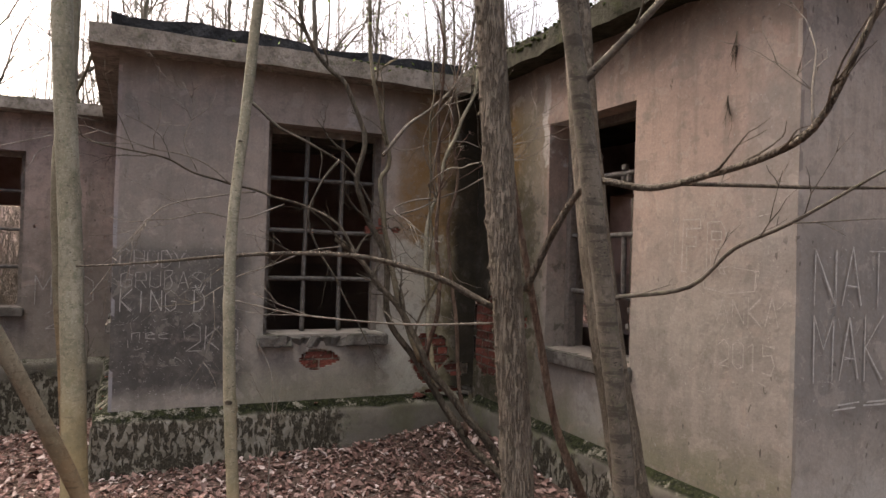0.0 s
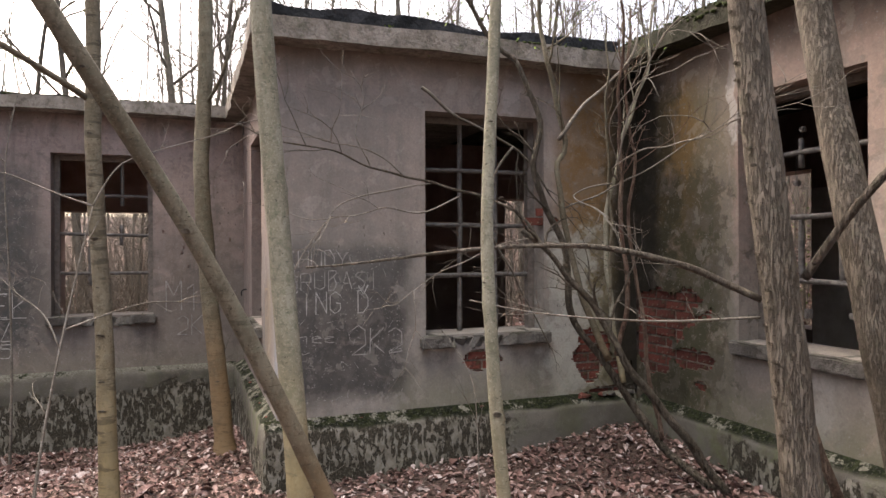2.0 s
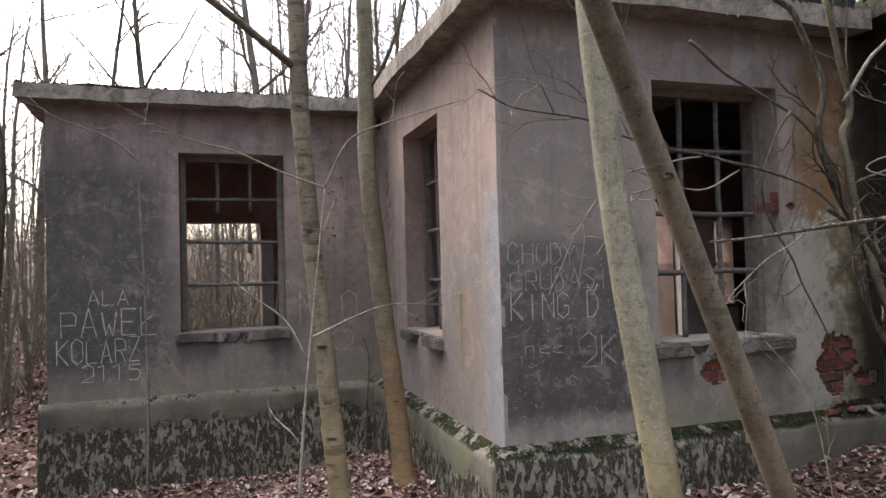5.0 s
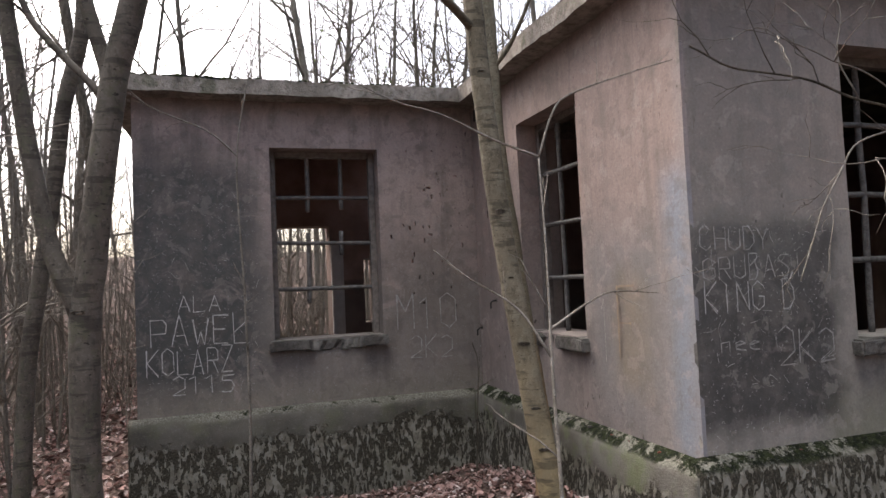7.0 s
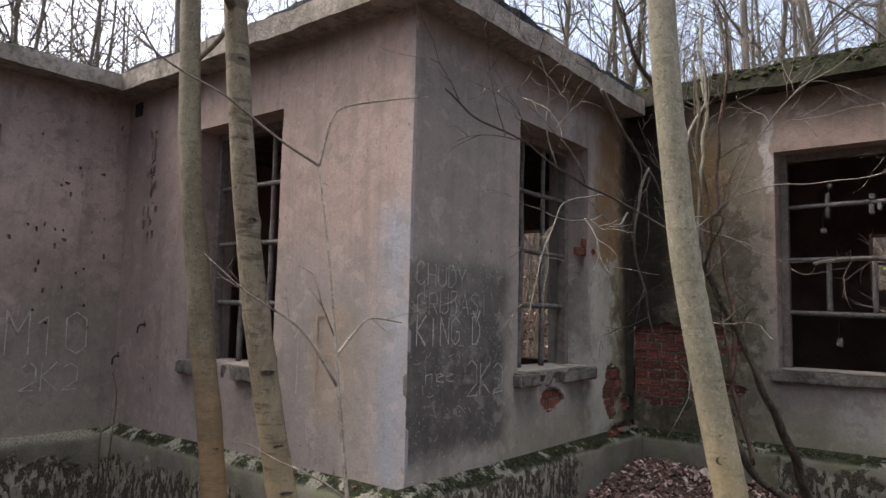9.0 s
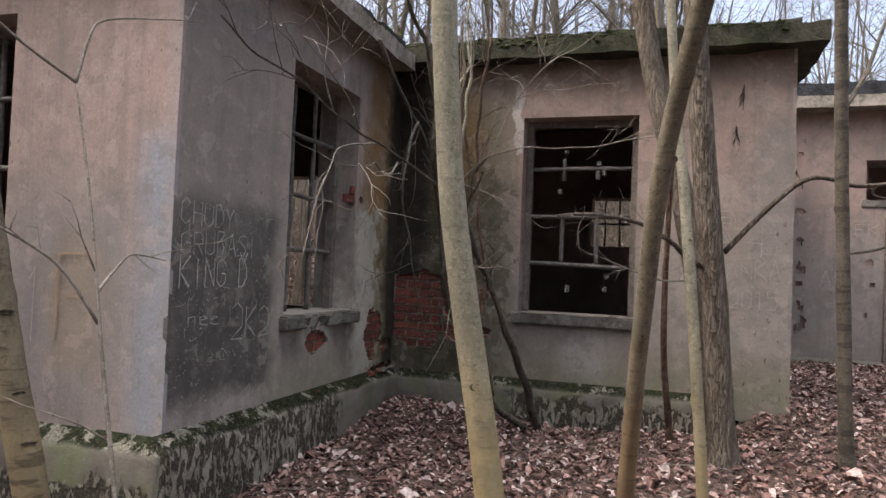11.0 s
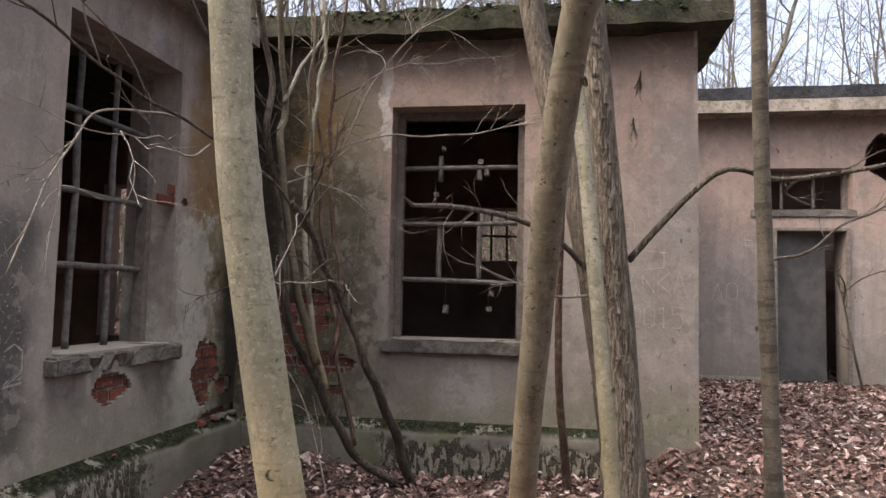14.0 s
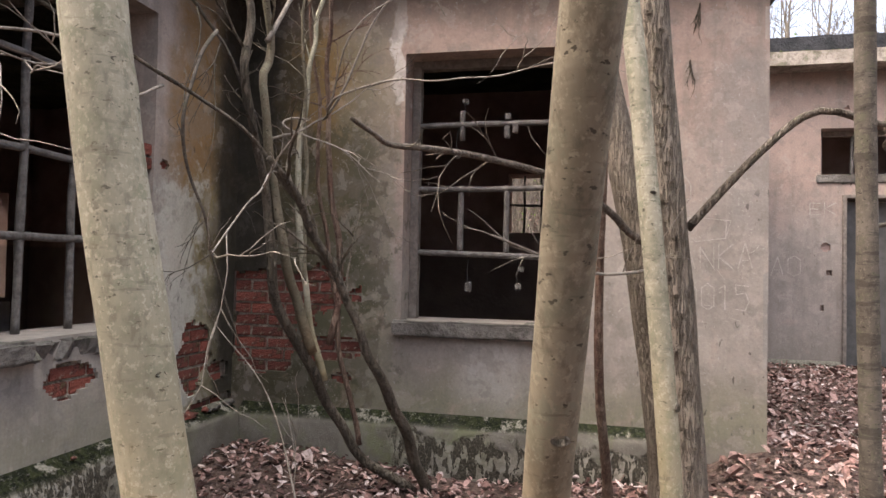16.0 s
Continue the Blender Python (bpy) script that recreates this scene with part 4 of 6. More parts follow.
window("window_4", "tall glassless window with broken grille bars in the wing", (-3.13, 3.27), (1, 0), (0, -1), (1.15, 2.155, 1.03, 2.79),
       [(2.35, 1.17, 2.135, 0), (1.925, 1.17, 2.135, -0.02), (1.49, 1.17, 2.135, -0.01)], [(1.51, 2.22, 2.77), (1.83, 2.24, 2.77), (1.50, 1.35, 2.02), (1.82, 1.80, 2.03)], 0.075, [(1.45, 1.95)])
window("window_5", "low wide glassless window high in the rear wall", (7.2, -3.39), (0, -1), (-1, 0), (1.48, 2.64, 2.55, 3.07),
       [], [(1.87, 2.55, 3.06), (2.25, 2.55, 3.06)], 0.02)
# small barred opening at the back of the dark room
back_win = empty("window_6", (6.2, -1.75, 1.8), "small barred openings in the back walls", "window", kind="structure")
for z in (2.1,):
    V, F = bar((6.15, -2.01, z), (6.15, -1.50, z), 0.03, 0.02, 0)
    mesh_object("rail", V, F, m_iron, back_win, True)
for y in (-1.84, -1.66):
    V, F = bar((6.15, y, 1.8), (6.15, y, 2.42), 0.026, 0.02, 0)
    mesh_object("glazing_bar", V, F, m_iron, back_win, True)
for z in (1.25, 1.55, 1.88):
    V, F = bar((5.32, 4.68, z), (5.68, 4.68, z), 0.03, 0.02, 0)
    mesh_object("rail", V, F, m_iron, back_win, True)
V, F = bar((5.5, 4.70, 0.95), (5.5, 4.70, 2.2), 0.03, 0.02, 0)
mesh_object("glazing_bar", V, F, m_iron, back_win, True)


# ---- doorway, duct and small fittings ----
door = empty("door_1", (7.25, -5.5, 0.40), "grey painted metal door standing ajar in the rear wall", "door", kind="structure")
leaf_bm = box_bm(0, -0.02, 0, 0.60, 0.02, 1.84, 0.006)
for v in leaf_bm.verts:
    v.co = Vector((7.32 + v.co.y + v.co.x * 0.10, -5.15 - v.co.x, 0.41 + v.co.z))
part("door_leaf", leaf_bm, m_door, door, "flat grey metal door leaf")
for y0, y1, z0, z1 in ((-5.13, -5.09, 0.40, 2.32), (-5.97, -5.93, 0.40, 2.32), (-5.93, -5.13, 2.28, 2.32)):
    part("door_frame", box_bm(7.17, y0, z0, 7.23, y1, z1, 0.006, 0, 0.002), m_frame, door)
part("threshold", box_bm(7.12, -5.98, 0.34, 7.3, -5.1, 0.405, 0.01, 6, 0.004), m_sill, door)
dark_room = part("wall_rear_inside", boxes_bm([(8.6, -6.9, 0.1, 8.7, -4.2, 3.7), (7.56, -4.2, 0.1, 8.7, -4.1, 3.7), (7.56, -7.0, 0.1, 8.7, -6.9, 3.7)]), m_inner)
tagged(dark_room, "dark inner walls behind the doorway", "wall", kind="structure")
def anchor(at, way, length=0.09):
    """A rusty wall hook."""
    ob = empty("wall_hook", at, "short rusty iron hook set in the wall", "hook", "hooks in the walls")
    a = Vector(at)
    w = Vector(way)
    V, F = [], []
    tube(V, F, spline([a - w * 0.03, a + w * length * 0.6, a + w * length + Vector((0, 0, -0.02)), a + w * length + Vector((0, 0, -0.07))], 0.02), 0.009, 0.007, 6)
    mesh_object("hook_bar", V, F, m_black, ob, True)
    return ob


for y, z in ((2.82, 1.30), (3.20, 1.03)):
    anchor((-0.005, y, z), (-1, 0, 0), 0.05)
for y, z in ((-4.10, 2.75), (-4.11, 2.0)):
    anchor((7.195, y, z), (-1, 0, 0), 0.12)
vent_hole = part("vent_block", box_bm(-0.012, 3.06, 3.06, 0.1, 3.18, 3.18, 0.008), m_black)
tagged(vent_hole, "small dark vent block under the eaves", "vent")

# broken ends of the glazing bars, held by their wires
for k, (y, z, w, h, dz) in enumerate(((-1.84, 2.42, 0.020, 0.022, -0.04), (-1.83, 2.32, 0.019, 0.040, 0.08), (-1.89, 2.34, 0.017, 0.030, 0.05), (-1.55, 2.53, 0.018, 0.016, -0.06), (-1.50, 2.17, 0.019, 0.020, 0.18), (-1.92, 1.30, 0.019, 0.020, 0.20), (-1.94, 1.41, 0.018, 0.020, 0.09), (-1.59, 1.29, 0.020, 0.032, 0.21))):
    stub = empty("concrete_stub", (3.285, y, z), "broken grey concrete stub hanging on a bent wire", "rubble", "stubs in the window grille")
    bm = box_bm(3.285 - w, y - w, z - h, 3.285 + w, y + w, z + h, 0.005, 0, 0.006, k)
    part("chunk", bm, m_iron, stub)
    V, F = [], []
    tube(V, F, spline([(3.285, y, z), (3.287, y + 0.008, z + dz * 0.5), (3.285, y - 0.004, z + dz)], 0.02), 0.0028, 0.002, 5)
    mesh_object("wire", V, F, m_black, stub, True)

# stones and plaster shards on the plinths
rock_rng = random.Random(11)
for k in range(26):
    on_c = k < 14
    x = rock_rng.uniform(2.45, 2.95) if k < 9 else rock_rng.uniform(0.2, 2.3)
    s = rock_rng.uniform(0.012, 0.045) if k < 9 else rock_rng.uniform(0.006, 0.018)
    bm = bmesh.new()
    bmesh.ops.create_icosphere(bm, subdivisions=1, radius=s)
    pos = Vector((x, -0.055, 0.485 + s * 0.3)) if on_c else Vector((-0.055, rock_rng.uniform(0.1, 2.6), 0.465 + s * 0.3))
    for v in bm.verts:
        v.co = Vector((v.co.x * 1.4, v.co.y, v.co.z * 0.6)) + noise.noise_vector(v.co * 40 + Vector((k, 0, 0))) * s * 0.5 + pos
    shard = part("plaster_shard", bm, m_sill if k % 3 else m_brick, None)
    tagged(shard, "broken plaster shard lying on the plinth", "rubble", "shards on the plinths")


# ---- thin tufts standing in for brown stains hanging on the render ----
tuft_rng = random.Random(31)
for at, sp in (((3.062, -2.95, 2.68), (0, 0.07)), ((3.062, -3.0, 3.02), (0, 0.09)), ((7.185, -4.05, 2.95), (0, 0.12)), ((7.185, -4.1, 1.75), (0, 0.10))):
    root = empty("dried_root", at, "dark branching strands in place of a brown stain on the plaster", "root", "roots on the walls")
    V, F = [], []
    for k in range(5):
        grow(V, F, Vector(at), Vector((0, tuft_rng.uniform(-1, 1) * sp[1] * 2, -1)), tuft_rng.uniform(0.06, 0.20), 0.0045, tuft_rng, 1, 4, 0.5, 0.05, 0.16, 6, 3)
    V = [Vector((at[0] + (v.x - at[0]) * 0.08, v.y, v.z)) for v in V]
    mesh_object("stain_strands", V, F, m_bark_dark, root, True)


# ---- scratched writing ----
STROKES = {
    "A": "00 26 40|12 32", "B": "00 06 36 35 24 03|24 32 31 20 00", "C": "45 26 05 01 20 41", "D": "00 06 26 44 42 20 00", "E": "40 00 06 46|03 33",
    "F": "00 06 46|03 33", "G": "45 26 05 01 20 41 43 23", "H": "00 06|40 46|03 43", "I": "20 26", "K": "00 06|46 03 40", "L": "06 00 40", "M": "00 06 23 46 40",
    "N": "00 06 40 46", "O": "20 01 05 26 45 41 20", "P": "00 06 36 45 43 03", "R": "00 06 36 45 43 03|23 40", "S": "46 16 05 33 42 30 00", "T": "20 26|06 46",
    "U": "06 01 20 41 46", "V": "06 20 46", "W": "06 10 23 30 46", "Y": "06 23 46|23 20", "Z": "06 46 00 40", "1": "05 26 20", "2": "05 26 45 42 00 40", "5": "46 06 04 34 42 30 00",
    "f": "00 06 46 45 15 14 34 33 13 10 00", "r": "00 06 36 45 43 23 40 30 13 10 00|15 35 34 14 15", "l": "06 00 40|02 34", "-": "03 43", "v": "06 20 46", "n": "00 04 34 30", "e": "40 20 01 03 24 43 02"}


def writing(name, text, at, u, nrm, u0, u1, z0, z1, mat, wall_ob, w=0.010, slope=0.0, seed=0, words="pale letters scratched into the plaster"):
    """Letters scratched into the render as thin raised lines."""
    at, u, nrm = Vector((*at, 0)), Vector((*u, 0)), Vector((*nrm, 0))
    rng = random.Random(seed)
    step = (u1 - u0) / len(text)
    V, F = [], []
    for i, ch in enumerate(text):
        if ch == " ":
            continue
        hs = rng.uniform(0.88, 1.08)
        dz = rng.uniform(-0.02, 0.02) * (z1 - z0) + slope * i
        for line in STROKES[ch].split("|"):
            for rep in range(2):
                pts = []
                for s in line.split():
                    a, b = int(s[0]) / 4, int(s[1]) / 6
                    pts.append((u0 + step * (i + 0.10 + a * 0.74) + rng.uniform(-1, 1) * step * 0.03, z0 + dz + b * (z1 - z0) * hs + rng.uniform(-1, 1) * 0.006))
                for (a, b), (c, d) in zip(pts, pts[1:]):
                    L = math.hypot(c - a, d - b)
                    if L < 1e-5:
                        continue
                    px, pz = -(d - b) / L, (c - a) / L
                    n = max(2, int(L / 0.03))
                    k0 = len(V)
                    for q in range(n + 1):
                        t = q / n
                        ww = w * 0.5 * (0.35 + 0.65 * abs(noise.noise(Vector((a * 9 + t * 7, b * 9, seed + rep))) * 2)) * (1 if rep == 0 else 0.6)
                        cu, cz = a + (c - a) * t, b + (d - b) * t
                        for sgn in (-1, 1):
                            V.append(at + u * (cu + px * ww * sgn) + nrm * (0.0115 + 0.0006 * rep) + Vector((0, 0, cz + pz * ww * sgn)))
                    for q in range(n):
                        F.append((k0 + q * 2, k0 + q * 2 + 1, k0 + q * 2 + 3, k0 + q * 2 + 2))
    ob = mesh_object(name, V, F, mat, wall_ob, False, words)
    return ob


C_AT, C_U, C_N = (0, 0), (1, 0), (0, -1)
for i, (s, a, b, c, d, m) in enumerate((("CHUDY", 0.04, 0.52, 1.60, 1.73, m_chalk_dim), ("GRUBASI", 0.05, 0.76, 1.44, 1.57, m_chalk_dim), ("KING D", 0.05, 0.68, 1.26, 1.42, m_chalk),
                                        ("v", 0.58, 0.68, 1.40, 1.47, m_chalk), ("nee", 0.14, 0.42, 1.05, 1.13, m_chalk_dim), ("2K2", 0.52, 0.95, 0.95, 1.16, m_chalk_dim))):
    writing("graffiti", s, C_AT, C_U, C_N, a, b, c, d, m, wall_c, 0.0085, 0, i)
for i, (s, a, b, c, d, m) in enumerate((("ALA", -2.80, -2.42, 1.33, 1.46, m_chalk), ("PAWEl", -3.03, -2.18, 1.04, 1.29, m_chalk), ("KOLARZ", -3.06, -2.33, 0.79, 1.01, m_chalk),
                                        ("2115", -2.86, -2.32, 0.62, 0.77, m_chalk), ("M1O", -0.86, -0.22, 1.05, 1.38, m_chalk_dim), ("2K2", -0.74, -0.28, 0.78, 1.00, m_chalk_dim))):
    writing("graffiti", s, (0, 3.27), (1, 0), (0, -1), a, b, c, d, m, wall_a, 0.010, 0, 20 + i)
for i, (s, a, b, c, d) in enumerate((("fr", 2.62, 2.99, 1.70, 2.01), ("ANKA", 2.90, 3.32, 1.44, 1.58), ("O", 2.75, 3.25, 1.60, 1.75), ("2O15", 2.92, 3.3, 1.20, 1.36))):
    writing("graffiti", s, (3.075, 0), (0, -1), (-1, 0), a, b, c, d, m_chalk_faint, wall_d, 0.0075, 0, 40 + i)
for i, (s, a, b, c, d) in enumerate((("NATI", 0.10, 0.92, 1.56, 1.86), ("MAKA", 0.10, 0.88, 1.18, 1.52), ("--", 0.28, 0.75, 1.02, 1.10), ("--", 0.26, 0.72, 0.99, 1.09))):
    writing("graffiti", s, (3.075, -3.39), (1, 0), (0, -1), a, b, c, d, m_chalk, wall_f, 0.010, 0, 60 + i)
writing("graffiti", "1", (0, 0), (0, -1), (-1, 0), -0.95, -0.86, 0.92, 1.36, m_chalk_faint, wall_b, 0.012, 0, 80)
writing("graffiti", "F", (0, 0), (0, -1), (-1, 0), -0.77, -0.50, 0.95, 1.43, m_ochre_chalk, wall_b, 0.020, 0, 81, "ochre crayon letter on the plaster")


def scratches(wall_ob, at, u, nrm, u0, u1, z0, z1, count, seed, mat):
    """Many short hair-thin scores in the render."""
    at, u, nrm = Vector((*at, 0)), Vector((*u, 0)), Vector((*nrm, 0))
    rng = random.Random(seed)
    V, F = [], []
    for i in range(count):
        a, b = rng.uniform(u0, u1), rng.uniform(z0, z1)
        t, curve = rng.uniform(0, 6.28), rng.uniform(-9, 9)
        for k in range((rng.randint(3, 7) if i % 9 == 0 else 1) + 1):
            w = rng.uniform(0.0008, 0.0020)
            for sgn in (-1, 1):
                V.append(at + u * (a - math.sin(t) * w * sgn) + nrm * 0.0112 + Vector((0, 0, b + math.cos(t) * w * sgn)))
            if k:
                n = len(V)
                F.append((n - 4, n - 3, n - 1, n - 2))
            a, b, t = a + math.cos(t) * 0.013, b + math.sin(t) * 0.013, t + curve * 0.013 * 1.5
    mesh_object("scratches", V, F, mat, wall_ob, False, "fine pale scratches in the plaster")


scratches(wall_c, C_AT, C_U, C_N, 0.02, 0.95, 0.50, 1.75, 420, 5, m_chalk_dim)
scratches(wall_a, (0, 3.27), (1, 0), (0, -1), -3.05, -2.1, 0.6, 2.4, 260, 6, m_chalk_dim)
scratches(wall_d, (3.075, 0), (0, -1), (-1, 0), 2.5, 3.3, 1.0, 2.1, 180, 7, m_chalk_faint)
scratches(wall_f, (3.075, -3.39), (1, 0), (0, -1), 0.1, 1.0, 0.6, 2.0, 200, 8, m_chalk_dim)
writing("graffiti", "EK", (7.2, -3.39), (0, -1), (-1, 0), 1.35, 1.65, 2.1, 2.22, m_chalk_faint, wall_e, 0.014, 0, 70)
writing("graffiti", "AO", (7.2, -3.39), (0, -1), (-1, 0), 0.95, 1.3, 1.4, 1.62, m_chalk_faint, wall_e, 0.012, 0, 71)


# ---- trees in the court ----
def knobs(levels, size, seed):
    """Raised scars round the trunk."""
    rng = random.Random(seed)
    spots = [(z + rng.uniform(-0.03, 0.03), rng.uniform(0, 6.28), rng.uniform(0.6, 1.2)) for z in levels]

    def f(p, q):
        s = 0.0
        a = math.atan2(q.y, q.x)
        for z, b, k in spots:
            dz = p.z - z
            if abs(dz) < 0.12:
                da = math.atan2(math.sin(a - b), math.cos(a - b))
                s += size * k * math.exp(-(dz / 0.02) ** 2 - (da / 0.30) ** 2)
        return s
    return f


def column_knobs(p, q):
    """A column of bud scars up the western side, and a few scattered ones."""
    a = math.atan2(q.y, q.x)
    i = round((p.z - 0.3) / 0.078)
    z = 0.3 + i * 0.078
    b = math.pi + 0.25 * math.sin(i * 1.7)
    da = math.atan2(math.sin(a - b), math.cos(a - b))
    return 0.013 * math.exp(-((p.z - z) / 0.02) ** 2 - (da / 0.32) ** 2)


def court_tree(label, pts, r0, r1, mat, top, seed, limbs=5, bump=None, sides=16, name="tree", branches=(), rings=0.0, flare=0.35, bare=3.3, lean_top=(0, 0)):
    """A young tree: the trunk follows pts, then goes on up to a height of top with a bare crown."""
    rng = random.Random(seed)
    pts = [Vector(p) for p in pts]
    g = ground_z(pts[0].x, pts[0].y)
    base = Vector((pts[0].x, pts[0].y, g))
    ob = empty(name, base, label, "tree", "young trees before the building")
    d = (pts[-1] - pts[0]).normalized()
    low = pts[0] + (pts[1] - pts[0]) * ((g - 0.15 - pts[0].z) / max(0.05, pts[1].z - pts[0].z))
    if (low - pts[0]).length > 0.9:
        low = Vector((pts[0].x, pts[0].y, g - 0.15))
    path = [low] + [p for p in pts if p.z > g + 0.05]
    p = pts[-1].copy()
    w = (pts[-1] - pts[-2]).normalized()
    while p.z < top:
        w = (w + Vector((rng.uniform(-0.06, 0.06) + lean_top[0], rng.uniform(-0.06, 0.06) + lean_top[1], 0.06))).normalized()
        p = p + w * 0.8
        path.append(p.copy())
    path = spline(path, 0.045 if sides > 10 else 0.09)
    zs = [q.z for q in path]

    def shape(p_, q_):
        h = p_.z - g
        s = flare * r0 * math.exp(-max(0, h) / 0.10)
        if rings:
            s += rings * r0 * max(0, noise.noise(Vector((seed * 3.0, 0, p_.z * 6))) - 0.25)
        return s + (bump(p_, q_) if bump else 0)
    V, F = [], []
    tube(V, F, path, r0, r1, sides, 0.10, seed, shape)
    mesh_object("trunk", V, F, mat, ob, True)
    high = [q for q in path if q.z > bare] or path[-3:]
    for k in range(limbs):
        V, F = [], []
        at = rng.choice(high)
        t = (at.z - zs[0]) / (zs[-1] - zs[0])
        a = rng.uniform(0, 6.28)
        grow(V, F, at.copy(), Vector((math.cos(a), math.sin(a), rng.uniform(0.5, 1.2))), rng.uniform(1.2, 2.4), max(0.008, (r0 + (r1 - r0) * t) * 0.45), rng, 2, 5, 0.7, 0.0, 0.16, 5, 4)
        mesh_object("branch", V, F, mat, ob, True)
    for pth, ra, rb, tw in branches:
        V, F = [], []
        q = spline(pth, 0.05)
        tube(V, F, q, ra, rb, 8, 0.25, seed)
        for k in range(tw):
            i = rng.randint(2, len(q) - 1)
            dd = (q[i] - q[i - 1]).normalized()
            e = Vector((rng.gauss(0, 1), rng.gauss(0, 1), rng.gauss(0.3, 0.8))).normalized()
            grow(V, F, q[i].copy(), dd + e * 0.9, rng.uniform(0.12, 0.4), max(0.0022, rb * 0.7), rng, 1, 4, 0.8, 0, 0.2, 4, 2)
        mesh_object("branch", V, F, m_twig if ra < 0.008 else mat, ob, True)
    return ob


t_pale = court_tree("pale smooth-barked young tree with a scar low on the trunk", [(-0.09, -1.83, 0.05), (-0.115, -1.738, 0.7), (-0.142, -1.655, 1.2), (-0.179, -1.569, 1.8), (-0.218, -1.53, 2.4), (-0.256, -1.505, 3.0), (-0.29, -1.48, 3.6)],
           0.064, 0.03, m_bark_pale, 8.5, 1, 6, knobs([0.95, 1.35, 1.72, 2.05, 2.5, 0.9, 1.5, 2.2], 0.009, 3), flare=0.5)
t_ring = court_tree("young tree with ringed olive bark and swollen knots", [(-1.052, -0.456, 0.2), (-1.079, -0.328, 0.7), (-1.104, -0.198, 1.2), (-1.148, -0.102, 1.8), (-1.181, -0.042, 2.4), (-1.187, 0.037, 3.0), (-1.192, 0.116, 3.6)],
           0.058, 0.03, m_bark_ring, 9, 2, 6, knobs([0.4, 0.62, 0.8, 1.22, 1.3, 1.5, 1.81, 1.84, 2.2, 2.5, 2.75], 0.014, 5), rings=0.22,
           branches=[([(-1.19, 0.0, 2.72), (-1.36, -0.1, 2.82), (-1.7, -0.28, 3.0), (-2.2, -0.5, 3.2), (-2.9, -0.9, 3.35)], 0.022, 0.007, 5)])
t_red = court_tree("young tree with reddish-olive bark beside the side wall", [(-0.312, 1.243, 0.0), (-0.35, 1.26, 0.5), (-0.42, 1.315, 1.2), (-0.457, 1.388, 1.8), (-0.491, 1.462, 2.4), (-0.468, 1.565, 3.0), (-0.445, 1.653, 3.6)],
           0.078, 0.045, m_bark_olive, 9.5, 3, 6, knobs([0.5, 0.9, 1.35, 1.75, 2.1, 2.5, 2.85], 0.010, 6), rings=0.12, flare=0.45,
           branches=[([(-0.46, 1.55, 3.05), (-0.35, 1.45, 3.22), (-0.25, 1.3, 3.5), (-0.2, 1.1, 3.8)], 0.02, 0.008, 4)])
t_lean = court_tree("slim young tree leaning steeply across the court", [(0.154, -2.289, 0.15), (-0.072, -2.329, 0.7), (-0.296, -2.368, 1.2), (-0.595, -2.434, 1.8), (-0.951, -2.574, 2.4), (-1.318, -2.717, 3.0), (-1.687, -2.86, 3.6)],
           0.036, 0.022, m_bark_olive, 5.5, 4, 4, knobs([0.6, 0.95, 1.3, 1.45, 1.75, 2.1, 2.4], 0.007, 7), flare=0.3, rings=0.1)
t_thin = court_tree("thin straight pale sapling with a broken knot", [(0.575, -2.658, 0.15), (0.55, -2.619, 0.7), (0.526, -2.578, 1.2), (0.523, -2.521, 1.8), (0.577, -2.459, 2.4), (0.63, -2.414, 3.0), (0.682, -2.369, 3.6)],
           0.029, 0.016, m_bark_pale, 6.5, 5, 5, knobs([1.07, 1.09, 0.8, 1.5, 1.95, 2.3], 0.012, 8), flare=0.3, rings=0.1, sides=12)
t_knob = court_tree("dark young tree with rows of knobs and two long branches", [(1.90, -2.836, 0.2), (1.879, -2.796, 0.7), (1.859, -2.754, 1.2), (1.827, -2.696, 1.8), (1.795, -2.641, 2.4), (1.768, -2.588, 3.0), (1.741, -2.536, 3.6)],
           0.084, 0.05, m_bark_rough, 10, 6, 6, column_knobs, flare=0.45,
           branches=[([(1.80, -2.66, 1.50), (1.70, -2.55, 1.57), (1.55, -2.46, 1.65), (1.24, -2.28, 1.735), (0.90, -2.12, 1.745), (0.55, -2.02, 1.72), (0.31, -1.96, 1.69), (0.05, -2.0, 1.665), (-0.12, -2.02, 1.655)], 0.017, 0.004, 9),
                     ([(1.90, -2.80, 1.60), (1.89, -3.04, 1.88), (1.89, -3.25, 2.07), (1.895, -3.38, 2.09), (1.98, -3.575, 2.05), (2.02, -3.83, 2.08), (2.03, -4.07, 2.12), (1.99, -4.28, 2.18), (1.973, -4.40, 2.336), (1.976, -4.49, 2.503), (2.0, -4.6, 2.75)], 0.019, 0.009, 6),
                     ([(2.0, -3.70, 2.06), (2.3, -3.75, 2.07), (2.7, -3.85, 2.08), (3.2, -4.1, 2.10), (3.8, -4.4, 2.14)], 0.009, 0.004, 5),
                     ([(1.993, -4.279, 2.176), (2.0, -4.265, 2.3), (2.03, -4.254, 2.431), (2.0, -4.25, 2.5)], 0.006, 0.003, 4),
                     ([(1.80, -2.65, 1.42), (1.4, -2.45, 1.40), (0.9, -2.3, 1.44), (0.6, -2.15, 1.5)], 0.007, 0.003, 8)])
